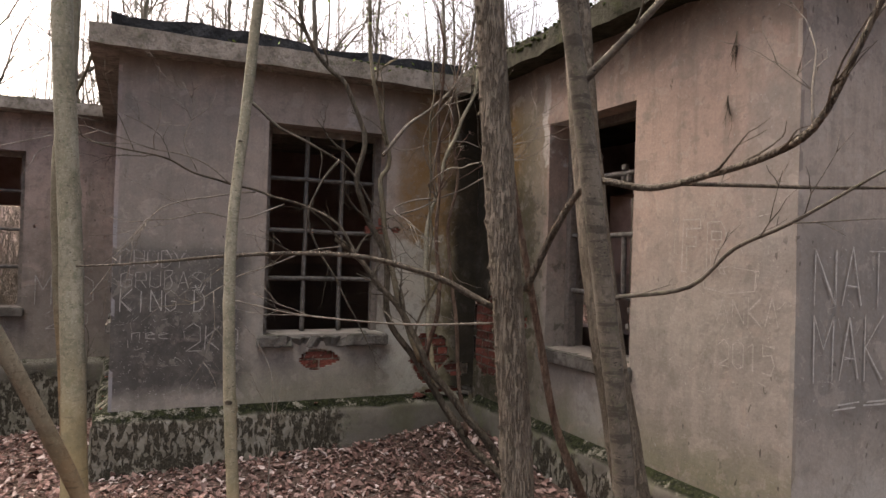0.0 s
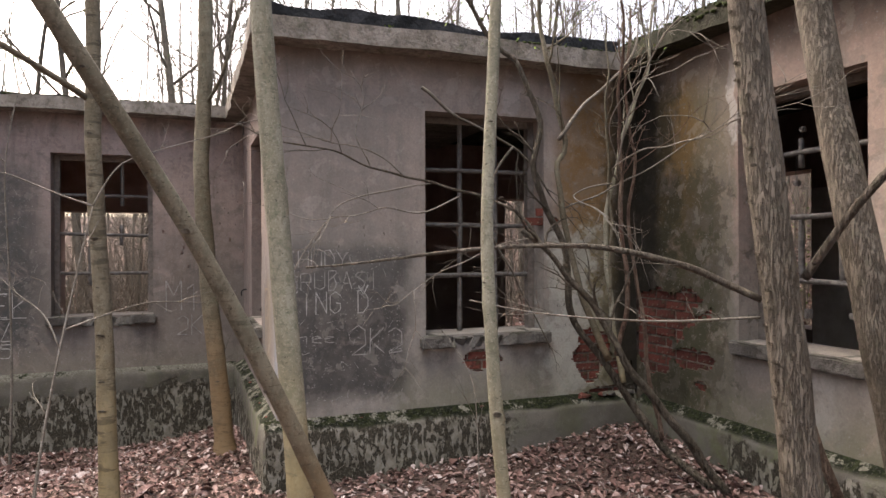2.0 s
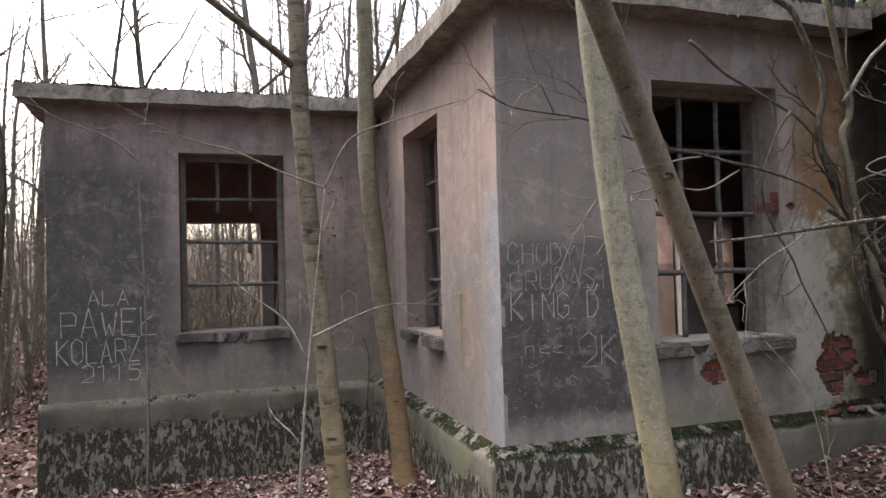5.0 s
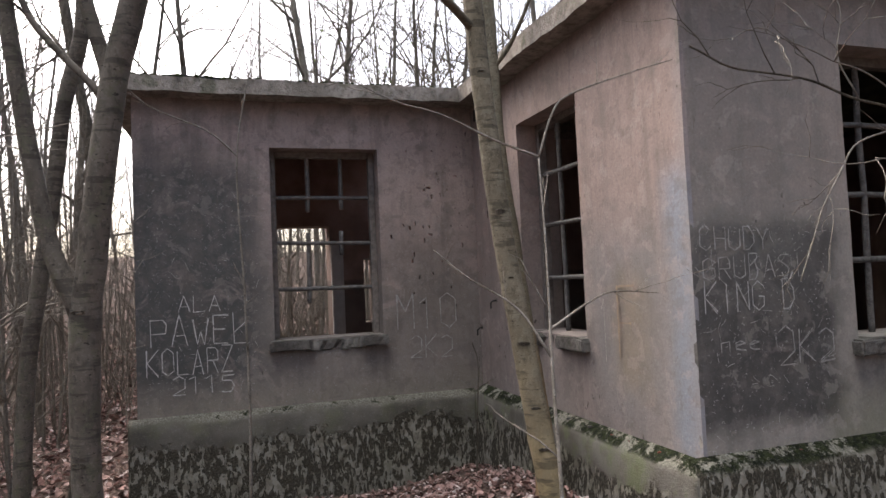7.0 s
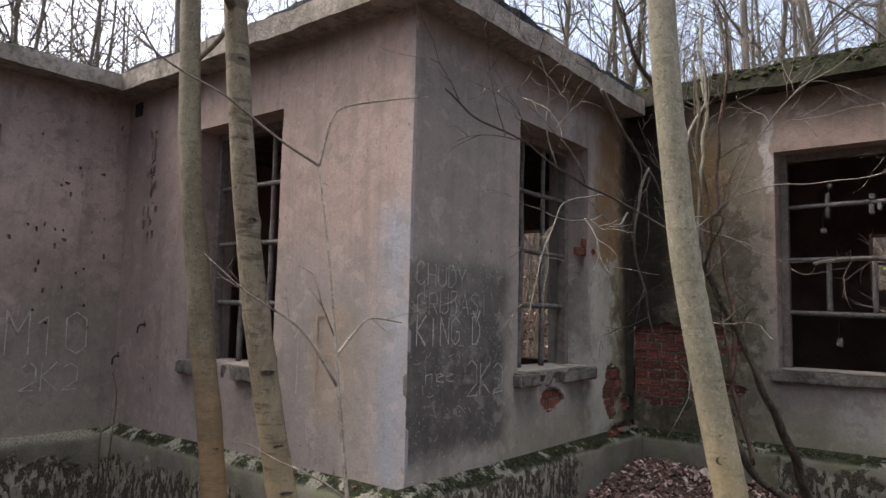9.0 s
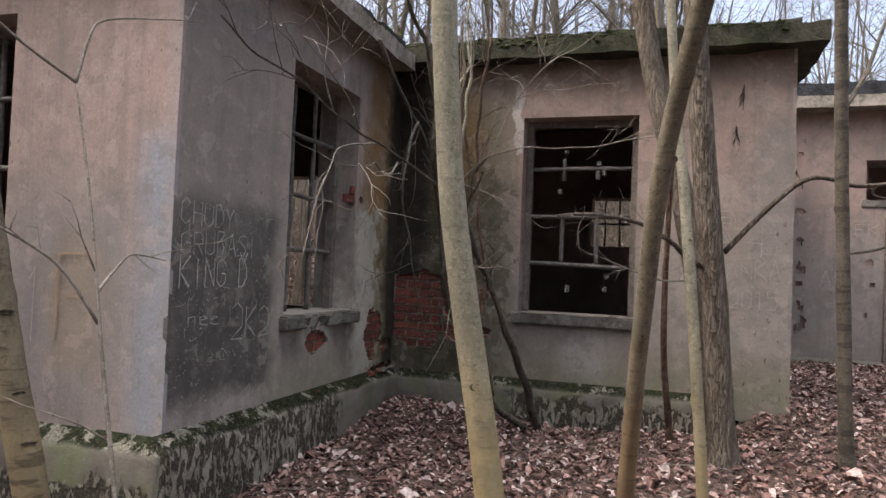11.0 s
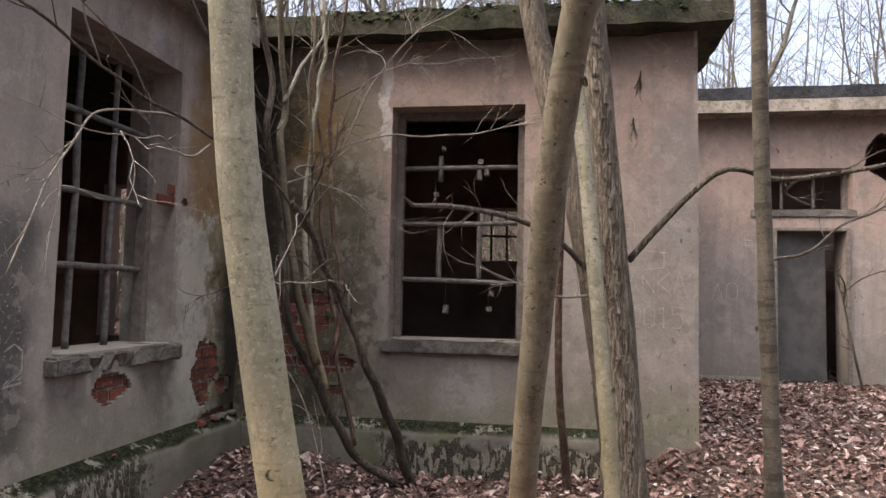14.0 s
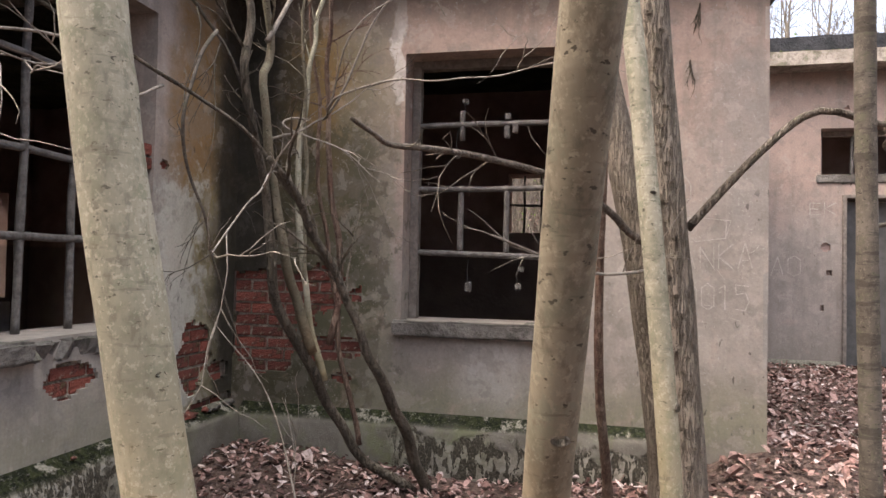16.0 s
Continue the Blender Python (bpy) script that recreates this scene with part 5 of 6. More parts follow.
court_tree("tree with deeply furrowed grey-brown bark by the pink wall", [(2.628, -2.813, 0.3), (2.566, -2.747, 0.8), (2.504, -2.68, 1.3), (2.477, -2.592, 1.8), (2.493, -2.448, 2.4), (2.535, -2.3, 3.0), (2.55, -2.2, 3.6)],
           0.095, 0.055, m_bark_rough, 10, 7, 6, None, flare=0.4)
court_tree("slim young tree with smooth olive bark", [(2.0, -3.56, 0.2), (1.955, -3.53, 0.7), (1.90, -3.503, 1.2), (1.823, -3.466, 1.8), (1.742, -3.43, 2.4), (1.643, -3.398, 3.0), (1.545, -3.364, 3.6)],
           0.044, 0.025, m_bark_fork, 7.5, 8, 5, knobs([0.6, 1.0, 1.4, 1.9, 2.35], 0.008, 10), rings=0.1,
           branches=[([(1.86, -3.49, 1.6), (1.922, -3.511, 1.615), (2.035, -3.745, 1.667), (2.068, -3.923, 1.814), (2.102, -4.122, 1.901), (2.2, -4.37, 2.062)], 0.010, 0.004, 6), ([(1.73, -3.42, 2.45), (1.95, -3.6, 2.75), (2.2, -3.75, 3.1), (2.3, -3.9, 3.5)], 0.018, 0.008, 5)])
court_tree("dead stem with red peeling bark leaning by the wall", [(2.60, -2.50, 0.1), (2.549, -2.492, 0.3), (2.344, -2.447, 0.8), (2.224, -2.436, 1.3), (2.097, -2.446, 1.8), (2.0, -2.46, 2.2)],
           0.027, 0.014, m_bark_red, 2.6, 9, 0, knobs([0.5, 0.7, 1.0, 1.2, 1.5], 0.008, 14), sides=12, flare=0.2)
t_fork = court_tree("large forked grey-brown tree at the corner of the court", [(-2.81, -0.75, -0.1), (-2.808, -0.775, 0.6), (-2.803, -0.811, 1.353), (-2.774, -0.833, 1.608), (-2.747, -0.854, 1.84), (-2.712, -0.876, 2.058), (-2.691, -0.888, 2.172), (-2.635, -0.917, 2.376), (-2.56, -0.95, 2.7), (-2.5, -0.97, 3.3)],
           0.047, 0.014, m_bark_fork, 9, 10, 5, knobs([0.5, 0.9, 1.3, 1.7, 1.95], 0.010, 12), flare=0.3, rings=0.12,
           branches=[([(-2.712, -0.876, 2.06), (-2.721, -0.879, 2.174), (-2.755, -0.875, 2.304), (-2.79, -0.873, 2.48), (-2.85, -0.86, 3.0), (-2.92, -0.8, 4.4), (-3.0, -0.7, 6.0)], 0.024, 0.012, 5),
                     ([(-2.803, -0.811, 1.40), (-2.832, -0.809, 1.494), (-2.889, -0.797, 1.627), (-2.939, -0.794, 1.886), (-2.979, -0.796, 2.172), (-3.004, -0.799, 2.393), (-3.05, -0.8, 3.0), (-3.1, -0.75, 4.5)], 0.029, 0.014, 5),
                     ([(-2.715, -0.876, 2.05), (-2.754, -0.865, 2.118), (-2.837, -0.844, 2.211), (-2.908, -0.825, 2.299), (-2.956, -0.814, 2.391), (-3.05, -0.8, 2.7)], 0.014, 0.007, 3)])
court_tree("grey-brown tree standing at the edge of the wood", [(-3.43, 0.92, -0.3), (-3.40, 0.883, 0.502), (-3.35, 0.834, 1.157), (-3.278, 0.788, 1.608), (-3.191, 0.733, 2.128), (-3.141, 0.70, 2.472), (-3.06, 0.658, 2.772), (-3.03, 0.638, 2.986)],
           0.043, 0.024, m_bark_fork, 9, 11, 5, None, flare=0.3)
court_tree("dark stem behind the corner of the wing", [(-3.55, 2.6, -0.4), (-3.45, 2.7, 0.5), (-3.4, 2.75, 1.5), (-3.38, 2.85, 2.6), (-3.5, 2.9, 3.4)],
           0.05, 0.03, m_bark_dark, 7, 12, 5, None, sides=10)


def scar(tree, at, out, size, flat=0.7):
    """A branch scar: a raised ring of bark round a dark hollow."""
    at, out = Vector(at), Vector(out).normalized()
    side = out.cross(Vector((0, 0, 1))).normalized()
    up = side.cross(out)
    V, F = [], []
    n, m = 14, 6
    for i in range(n):
        a = 2 * math.pi * i / n
        w = 1 + 0.25 * noise.noise(Vector((at.x * 9, at.z * 9, a)))
        size_x = size * 0.85
        c = side * math.cos(a) * size_x * w + up * math.sin(a) * size_x * flat * 0.6 * w
        d = c.normalized()
        for k in range(m):
            b = 2 * math.pi * k / m
            V.append(at + c + d * math.cos(b) * size * 0.16 + out * (math.sin(b) * size * 0.16))
    for i in range(n):
        for k in range(m):
            F.append((i * m + k, ((i + 1) % n) * m + k, ((i + 1) % n) * m + (k + 1) % m, i * m + (k + 1) % m))
    b0 = len(V)
    for i in range(n):
        a = 2 * math.pi * i / n
        V.append(at + side * math.cos(a) * size * 0.8 + up * math.sin(a) * size * 0.5 * flat + out * size * 0.02)
    V.append(at + out * size * 0.03)
    for i in range(n):
        F.append((b0 + i, b0 + (i + 1) % n, b0 + n))
    mesh_object("bark_scar", V, F, m_bark_dark, tree, True, "dark ring-shaped branch scar")


WEST, SOUTH = (-0.95, -0.35, 0), (-0.35, -0.95, 0)
for tr, marks in ((t_pale, [((-0.115, -1.72, 0.93), WEST, 0.022, 1.3), ((-0.16, -1.62, 1.60), WEST, 0.014, 0.5), ((-0.2, -1.545, 2.1), WEST, 0.012, 0.6), ((-0.205, -1.53, 2.3), SOUTH, 0.013, 0.8), ((-0.135, -1.66, 1.22), SOUTH, 0.011, 0.6), ((-0.17, -1.58, 1.75), SOUTH, 0.012, 0.6)]),
                  (t_ring, [((-1.148, -0.10, 1.81), SOUTH, 0.024, 0.8), ((-1.104, -0.20, 1.2), SOUTH, 0.030, 0.35), ((-1.09, -0.27, 0.92), SOUTH, 0.022, 0.35), ((-1.083, -0.30, 0.75), SOUTH, 0.026, 0.35), ((-1.165, -0.07, 2.15), SOUTH, 0.014, 0.4), ((-1.18, -0.045, 2.5), SOUTH, 0.018, 0.35), ((-1.125, -0.15, 1.5), SOUTH, 0.013, 0.4)]),
                  (t_red, [((-0.40, 1.30, 1.05), SOUTH, 0.02, 0.4), ((-0.45, 1.37, 1.7), SOUTH, 0.018, 0.4), ((-0.485, 1.45, 2.3), SOUTH, 0.018, 0.45), ((-0.36, 1.27, 0.6), SOUTH, 0.022, 0.35)]),
                  (t_lean, [((-0.30, -2.368, 1.2), WEST, 0.014, 0.8), ((-0.60, -2.435, 1.8), SOUTH, 0.016, 0.8), ((-0.9, -2.555, 2.32), SOUTH, 0.012, 0.6)]),
                  (t_thin, [((0.53, -2.585, 1.09), SOUTH, 0.017, 0.9), ((0.522, -2.54, 1.6), WEST, 0.009, 0.6), ((0.56, -2.47, 2.25), SOUTH, 0.010, 0.6)]),
                  (t_knob, [((1.8, -2.7, 0.3 + i * 0.078), (math.cos(math.pi + 0.25 * math.sin(i * 1.7)), math.sin(math.pi + 0.25 * math.sin(i * 1.7)), 0), 0.019, 0.62) for i in range(3, 40)]),
                  (t_fork, [((-2.785, -0.82, 1.0), SOUTH, 0.025, 0.5), ((-2.80, -0.81, 1.45), SOUTH, 0.022, 0.4)])):
    for at, out, size, flat in marks:
        o = Vector(out).normalized()
        trunk = [c for c in tr.children if c.name.startswith("trunk")][0]
        here = [v.co for v in trunk.data.vertices if abs(v.co.z - at[2]) < 0.05]
        c = sum(here, Vector()) / len(here)
        rad = sum((Vector((h.x, h.y, 0)) - Vector((c.x, c.y, 0))).length for h in here) / len(here)
        scar(tr, Vector((c.x, c.y, at[2])) + o * (rad * 0.97 + (0.010 if tr is t_knob else 0.0)), out, size, flat)


def sapling(label, paths, mat, seed, r=0.010, twigs=4, name="sapling", group="saplings before the building"):
    rng = random.Random(seed)
    a = Vector(paths[0][0])
    ob = empty(name, (a.x, a.y, ground_z(a.x, a.y)), label, "sapling", group)
    for i, pth in enumerate(paths):
        V, F = [], []
        q = spline(pth, 0.05)
        rr = r if i == 0 else r * 0.6
        tube(V, F, q, rr, rr * 0.35, 7, 0.2, seed + i)
        for k in range(twigs):
            j = rng.randint(len(q) // 3, len(q) - 1)
            dd = (q[j] - q[j - 1]).normalized()
            e = Vector((rng.gauss(0, 1), rng.gauss(0, 1), rng.gauss(0.2, 0.7))).normalized()
            grow(V, F, q[j].copy(), dd + e * 0.8, rng.uniform(0.1, 0.35), max(0.002, rr * 0.35), rng, 1, 4, 0.8, 0, 0.2, 4, 2)
        mesh_object("stem" if i == 0 else "branch", V, F, mat, ob, True)
    return ob


sapling("thin forked sapling with pale twigs", [
    [(-1.39, -1.13, -0.1), (-1.335, -0.987, 0.6), (-1.274, -0.835, 1.1), (-1.196, -0.672, 1.6), (-1.13, -0.515, 2.0)],
    [(-1.13, -0.515, 2.0), (-1.32, -0.50, 2.07), (-1.55, -0.50, 2.17), (-1.75, -0.50, 2.22), (-2.0, -0.52, 2.33)],
    [(-1.13, -0.515, 2.0), (-1.03, -0.46, 2.2), (-0.92, -0.42, 2.3), (-0.6, -0.40, 2.42), (-0.35, -0.40, 2.5)],
    [(-1.26, -0.80, 1.2), (-1.35, -0.72, 1.38), (-1.5, -0.62, 1.5), (-1.62, -0.55, 1.62)],
    [(-1.24, -0.77, 1.3), (-1.0, -0.62, 1.38), (-0.8, -0.5, 1.42), (-0.5, -0.4, 1.4)]], m_twig, 21, 0.010, 3)
sapling("thin grey sapling against the wing", [[(-2.25, 2.7, -0.45), (-2.23, 2.72, 0.6), (-2.25, 2.72, 1.6), (-2.28, 2.72, 2.5), (-2.2, 2.7, 3.1), (-2.05, 2.7, 3.7)],
                                              [(-2.27, 2.72, 2.6), (-2.5, 2.7, 2.8), (-2.9, 2.6, 2.95), (-3.1, 2.5, 3.1)]], m_twig, 22, 0.014, 4)
sapling("thin leaning stick at the foot of the side wall", [[(-0.30, 2.75, -0.4), (-0.28, 2.7, 0.3), (-0.26, 2.68, 0.75), (-0.33, 2.62, 0.95)]], m_bark_dark, 23, 0.010, 2)
sapling("thin sapling on the slope by the rear wall", [[(4.6, -5.35, 0.4), (4.58, -5.3, 1.4), (4.6, -5.32, 2.6), (4.5, -5.3, 3.8), (4.55, -5.3, 5.0)]], m_bark_olive, 24, 0.026, 6)
sapling("black dead stem beside the doorway", [[(6.6, -5.85, 0.4), (6.55, -5.75, 0.8), (6.65, -5.68, 1.4), (6.7, -5.62, 1.7)], [(6.65, -5.68, 1.4), (6.4, -5.6, 1.6), (6.1, -5.4, 1.75)], [(6.65, -5.66, 1.5), (6.6, -5.9, 1.7), (6.5, -6.3, 1.85)]], m_bark_dark, 25, 0.018, 7)
sapling("bare whip growing from the leaves", [[(0.9, -1.6, 0.0), (0.92, -1.5, 0.5), (0.95, -1.35, 0.95), (0.86, -1.2, 1.2)]], m_twig, 26, 0.005, 3)

# the leaning shrub in the corner
shrub = empty("shrub", (2.62, -1.45, ground_z(2.62, -1.45)), "many-stemmed leaning bare shrub in the corner", "shrub")
stems = [
    ([(2.69, -1.49, 0.12), (2.413, -1.433, 0.5), (2.156, -1.378, 0.8), (1.978, -1.298, 1.1), (1.817, -1.214, 1.4), (1.581, -1.15, 1.7), (1.40, -1.08, 1.86)], 0.034, m_bark_dark),
    ([(2.66, -1.40, 0.12), (2.42, -1.12, 0.42), (2.13, -0.98, 0.93), (1.90, -0.9, 1.26), (1.86, -0.85, 1.73), (1.71, -0.85, 2.05), (1.62, -0.85, 2.28), (1.67, -0.83, 2.67), (1.54, -0.8, 2.97), (1.39, -0.75, 3.12), (1.23, -0.7, 3.4), (1.2, -0.6, 3.9)], 0.030, m_bark_dark),
    ([(2.12, -1.0, 0.96), (2.0, -0.95, 1.25), (1.88, -0.88, 1.77), (1.80, -0.85, 2.28), (1.87, -0.85, 2.48), (1.74, -0.82, 3.06), (1.7, -0.75, 3.5), (1.75, -0.7, 4.2)], 0.026, m_bark_olive),
    ([(2.20, -1.02, 0.80), (2.20, -0.92, 1.25), (2.19, -0.85, 1.77), (2.26, -0.85, 2.22), (2.38, -0.83, 2.59), (2.59, -0.8, 3.1), (2.68, -0.75, 3.5), (2.9, -0.7, 4.1)], 0.020, m_bark_pale),
    ([(2.43, -1.15, 0.42), (2.41, -1.05, 0.9), (2.38, -0.97, 1.4), (2.35, -0.9, 1.9), (2.45, -0.85, 2.4), (2.40, -0.8, 2.9), (2.5, -0.75, 3.5)], 0.016, m_bark_red),
    ([(1.81, -0.85, 2.5), (2.01, -0.86, 2.73), (2.24, -0.85, 2.93), (2.44, -0.85, 3.17), (2.5, -0.8, 3.45)], 0.014, m_twig),
    ([(1.87, -0.86, 2.0), (2.14, -0.9, 2.13), (2.48, -0.95, 2.31), (2.80, -1.0, 2.5), (2.95, -1.05, 2.58)], 0.007, m_twig),
    ([(1.60, -1.15, 1.68), (1.43, -0.95, 1.98), (0.98, -0.75, 2.15), (0.53, -0.62, 2.28), (0.24, -0.56, 2.39), (-0.1, -0.5, 2.44), (-0.3, -0.46, 2.54)], 0.011, m_bark_dark),
    ([(0.90, -0.72, 2.17), (0.6, -0.76, 2.12), (0.3, -0.78, 2.02), (0.05, -0.8, 1.72), (-0.1, -0.82, 1.42)], 0.006, m_twig),
    ([(1.1, -0.8, 2.08), (0.8, -0.85, 1.98), (0.5, -0.9, 1.98), (0.2, -0.95, 1.94)], 0.006, m_twig),
    ([(0.53, -0.62, 2.28), (0.45, -0.6, 2.5), (0.5, -0.58, 2.75), (0.42, -0.56, 2.92)], 0.005, m_twig),
    ([(0.75, -0.68, 2.22), (0.5, -0.72, 2.38), (0.2, -0.75, 2.42), (-0.1, -0.78, 2.5)], 0.005, m_twig),
    ([(0.84, -0.75, 2.80), (1.11, -0.75, 2.62), (1.46, -0.77, 2.46), (1.66, -0.8, 2.30), (1.74, -0.84, 2.1)], 0.013, m_bark_fork),
    ([(1.52, -0.78, 2.43), (1.36, -0.76, 2.25), (1.31, -0.75, 2.01), (1.45, -0.75, 1.65), (1.66, -0.75, 1.31), (1.78, -0.75, 1.03)], 0.009, m_bark_fork),
    ([(1.5, -1.1, 1.8), (1.2, -1.2, 1.75), (0.8, -1.35, 1.62), (0.5, -1.4, 1.45)], 0.005, m_twig),
    ([(2.12, -1.08, 1.0), (2.2, -1.11, 1.46), (2.2, -1.05, 1.78), (2.2, -1.0, 2.28), (2.2, -1.01, 2.7), (2.2, -1.07, 3.08), (2.15, -1.1, 3.5)], 0.019, m_bark_red),
    ([(2.2, -0.92, 1.3), (2.2, -0.87, 2.28), (2.2, -0.87, 2.7), (2.2, -0.89, 3.04), (2.2, -0.83, 3.39)], 0.013, m_bark_olive),
    ([(2.2, -1.0, 2.2), (2.1, -1.09, 2.26), (2.1, -1.44, 2.36), (2.1, -1.89, 2.35), (2.1, -2.22, 2.42)], 0.006, m_twig),
    ([(2.2, -1.0, 2.2), (2.0, -1.22, 2.58), (2.0, -1.54, 2.77), (2.0, -1.69, 2.62)], 0.005, m_twig),
    ([(2.2, -0.9, 2.2), (1.9, -0.92, 2.11), (1.9, -1.18, 1.99), (1.9, -1.42, 1.82)], 0.006, m_twig),
    ([(2.2, -1.0, 2.2), (2.1, -1.16, 2.34), (2.1, -1.31, 2.71), (2.1, -1.59, 2.99), (2.1, -1.87, 3.16), (2.1, -2.17, 3.41)], 0.007, m_twig)]
srng = random.Random(77)
for i, (pth, r, m) in enumerate(stems):
    V, F = [], []
    q = spline(pth, 0.05)
    q = [v + noise.noise_vector(v * 3.5 + Vector((i * 7, 0, 0))) * 0.03 for v in q]
    tube(V, F, q, r, r * 0.45, 9 if r > 0.015 else 6, 0.25, i)
    for k in range(7 if r > 0.015 else 4):
        j = srng.randint(len(q) // 2, len(q) - 1)
        dd = (q[j] - q[j - 1]).normalized()
        e = Vector((srng.gauss(0, 1), srng.gauss(-0.2, 0.8), srng.gauss(0.2, 0.7))).normalized()
        grow(V, F, q[j].copy(), dd + e * 0.9, srng.uniform(0.2, 0.7), max(0.003, r * 0.3), srng, 1 if r < 0.012 else 2, 4, 0.9, 0.0, 0.3, 6, 3)
    mesh_object("stem", V, F, m, shrub, True)


# ---- the wood around ----
def wood_tree(V, F, x, y, h, r, rng, n_limbs, depth=1):
    z = ground_z(x, y)
    p = Vector((x, y, z - 0.2))
    d = Vector((rng.uniform(-0.08, 0.08), rng.uniform(-0.08, 0.08), 1))
    path = [p.copy()]
    k = 7
    for i in range(k):
        d = (d + Vector((rng.uniform(-0.06, 0.06), rng.uniform(-0.06, 0.06), 0.03))).normalized()
        p = p + d * h / k
        path.append(p.copy())
    tube(V, F, path, r, r * 0.15, 6)
    for i in range(n_limbs):
        t = rng.uniform(0.22, 0.98)
        j = min(k - 1, int(t * k))
        q = path[j].lerp(path[j + 1], t * k - j)
        a = rng.uniform(0, 6.28)
        rr = r * (1 - t * 0.85)
        grow(V, F, q, Vector((math.cos(a), math.sin(a), rng.uniform(0.5, 1.6))), h * rng.uniform(0.12, 0.26), max(0.006, rr * 0.45), rng, depth, 4, 0.75, 0, 0.26, 5, 5)


wrng = random.Random(2024)
kinds = []
for k in range(5):
    V, F = [], []
    ob = empty("forest_tree", (0, 0, 0), "tall bare woodland tree with fine twigs", "tree", "bare trees of the wood")
    tall = wrng.uniform(9, 13)
    keep_z = ground_z(0, 0)
    p = Vector((0, 0, -0.3))
    d = Vector((wrng.uniform(-0.05, 0.05), wrng.uniform(-0.05, 0.05), 1))
    path = [p.copy()]
    for i in range(9):
        d = (d + Vector((wrng.uniform(-0.07, 0.07), wrng.uniform(-0.07, 0.07), 0.03))).normalized()
        p = p + d * tall / 9
        path.append(p.copy())
    r = wrng.uniform(0.07, 0.12)
    tube(V, F, spline(path, 0.3), r, 0.012, 9, 0.1, k)
    mesh_object("trunk", V, F, m_wood_far, ob, True)
    for i in range(13):
        V, F = [], []
        t = wrng.uniform(0.2, 0.97)
        j = min(8, int(t * 9))
        q = path[j].lerp(path[j + 1], t * 9 - j)
        a = wrng.uniform(0, 6.28)
        grow(V, F, q, Vector((math.cos(a), math.sin(a), wrng.uniform(0.5, 1.5))), tall * wrng.uniform(0.14, 0.28), max(0.01, r * (1 - t * 0.8) * 0.45), wrng, 2, 5, 0.75, 0, 0.24, 6, 5)
        mesh_object("limb", V, F, m_wood_far, ob, True)
    kinds.append(ob)


def clear(x, y):
    inside = (-4.2 < x < 7.6 and -4.6 < y < 7.2) or (6.5 < x < 11.5 and -10.6 < y < -2.6)
    path = -6 < x < 9 and -8.5 < y < -2.5
    return not inside and not path


made = 0
first = True
spots = []
while made < 62:
    a, rad = wrng.uniform(0, 6.28), wrng.uniform(6.5, 24)
    x, y = 1 + rad * math.cos(a), 0 + rad * math.sin(a)
    if not clear(x, y) or any((x - s) ** 2 + (y - t) ** 2 < 1.2 for s, t in spots):
        continue
    spots.append((x, y))
    m = Matrix.Translation((x, y, ground_z(x, y))) @ Matrix.Rotation(wrng.uniform(0, 6.28), 4, "Z")
    if made < len(kinds):
        kinds[made].matrix_basis = m
    else:
        copy_thing(kinds[made % len(kinds)], m)
    made += 1

V, F = [], []
made = 0
while made < 620:
    a, rad = wrng.uniform(0, 6.28), wrng.uniform(8, 60) if made < 400 else wrng.uniform(7, 26)
    x, y = 1 + rad * math.cos(a), rad * math.sin(a)
    if not clear(x, y):
        continue
    far = rad > 26
    wood_tree(V, F, x, y, wrng.uniform(8, 14) if made < 400 else wrng.uniform(3, 9), wrng.uniform(0.05, 0.11) if made < 400 else wrng.uniform(0.02, 0.045), wrng, 8 if far else 20, 1)
    made += 1
for i in range(120):
    x, y = (wrng.uniform(-2, 13), wrng.uniform(7.4, 19)) if i < 85 else (wrng.uniform(7.8, 17), wrng.uniform(-2.3, 8))
    wood_tree(V, F, x, y, wrng.uniform(5, 11), wrng.uniform(0.012, 0.03), wrng, 26, 1)
for i in range(45):
    x, y = wrng.uniform(11.8, 21), wrng.uniform(-11, -1)
    wood_tree(V, F, x, y, wrng.uniform(6, 12), wrng.uniform(0.02, 0.06), wrng, 24, 1)
thicket = mesh_object("woodland", V, F, m_wood_far)
tagged(thicket, "dense bare grey-brown woodland behind the building", "wood", kind="stuff")

V, F = [], []
for i in range(2150):
    a, rad = wrng.uniform(0, 6.28), wrng.uniform(6, 34)
    x, y = 1 + rad * math.cos(a), rad * math.sin(a)
    if i > 1900:
        x, y = wrng.uniform(-4, 7), wrng.uniform(7.3, 12)
    elif i > 1500:
        x, y = wrng.uniform(-13, -3.9), wrng.uniform(-0.5, 14)
    elif i > 1150:
        x, y = wrng.uniform(7.7, 15), wrng.uniform(-2.4, 9)
    elif i > 900:
        x, y = wrng.uniform(-4, 7), wrng.uniform(7.3, 13)
    if not clear(x, y):
        continue
    p = Vector((x, y, ground_z(x, y) - 0.05))
    for k in range(3):
        grow(V, F, p, Vector((wrng.uniform(-0.5, 0.5), wrng.uniform(-0.5, 0.5), 1)), wrng.uniform(0.8, 2.4 if i < 1900 else 3.4), wrng.uniform(0.006, 0.014), wrng, 1, 4, 0.7, 0.02, 0.2, 4, 3)
brush = mesh_object("undergrowth", V, F, m_brush)
tagged(brush, "tangled bare undergrowth of thin twigs", "undergrowth", kind="stuff")

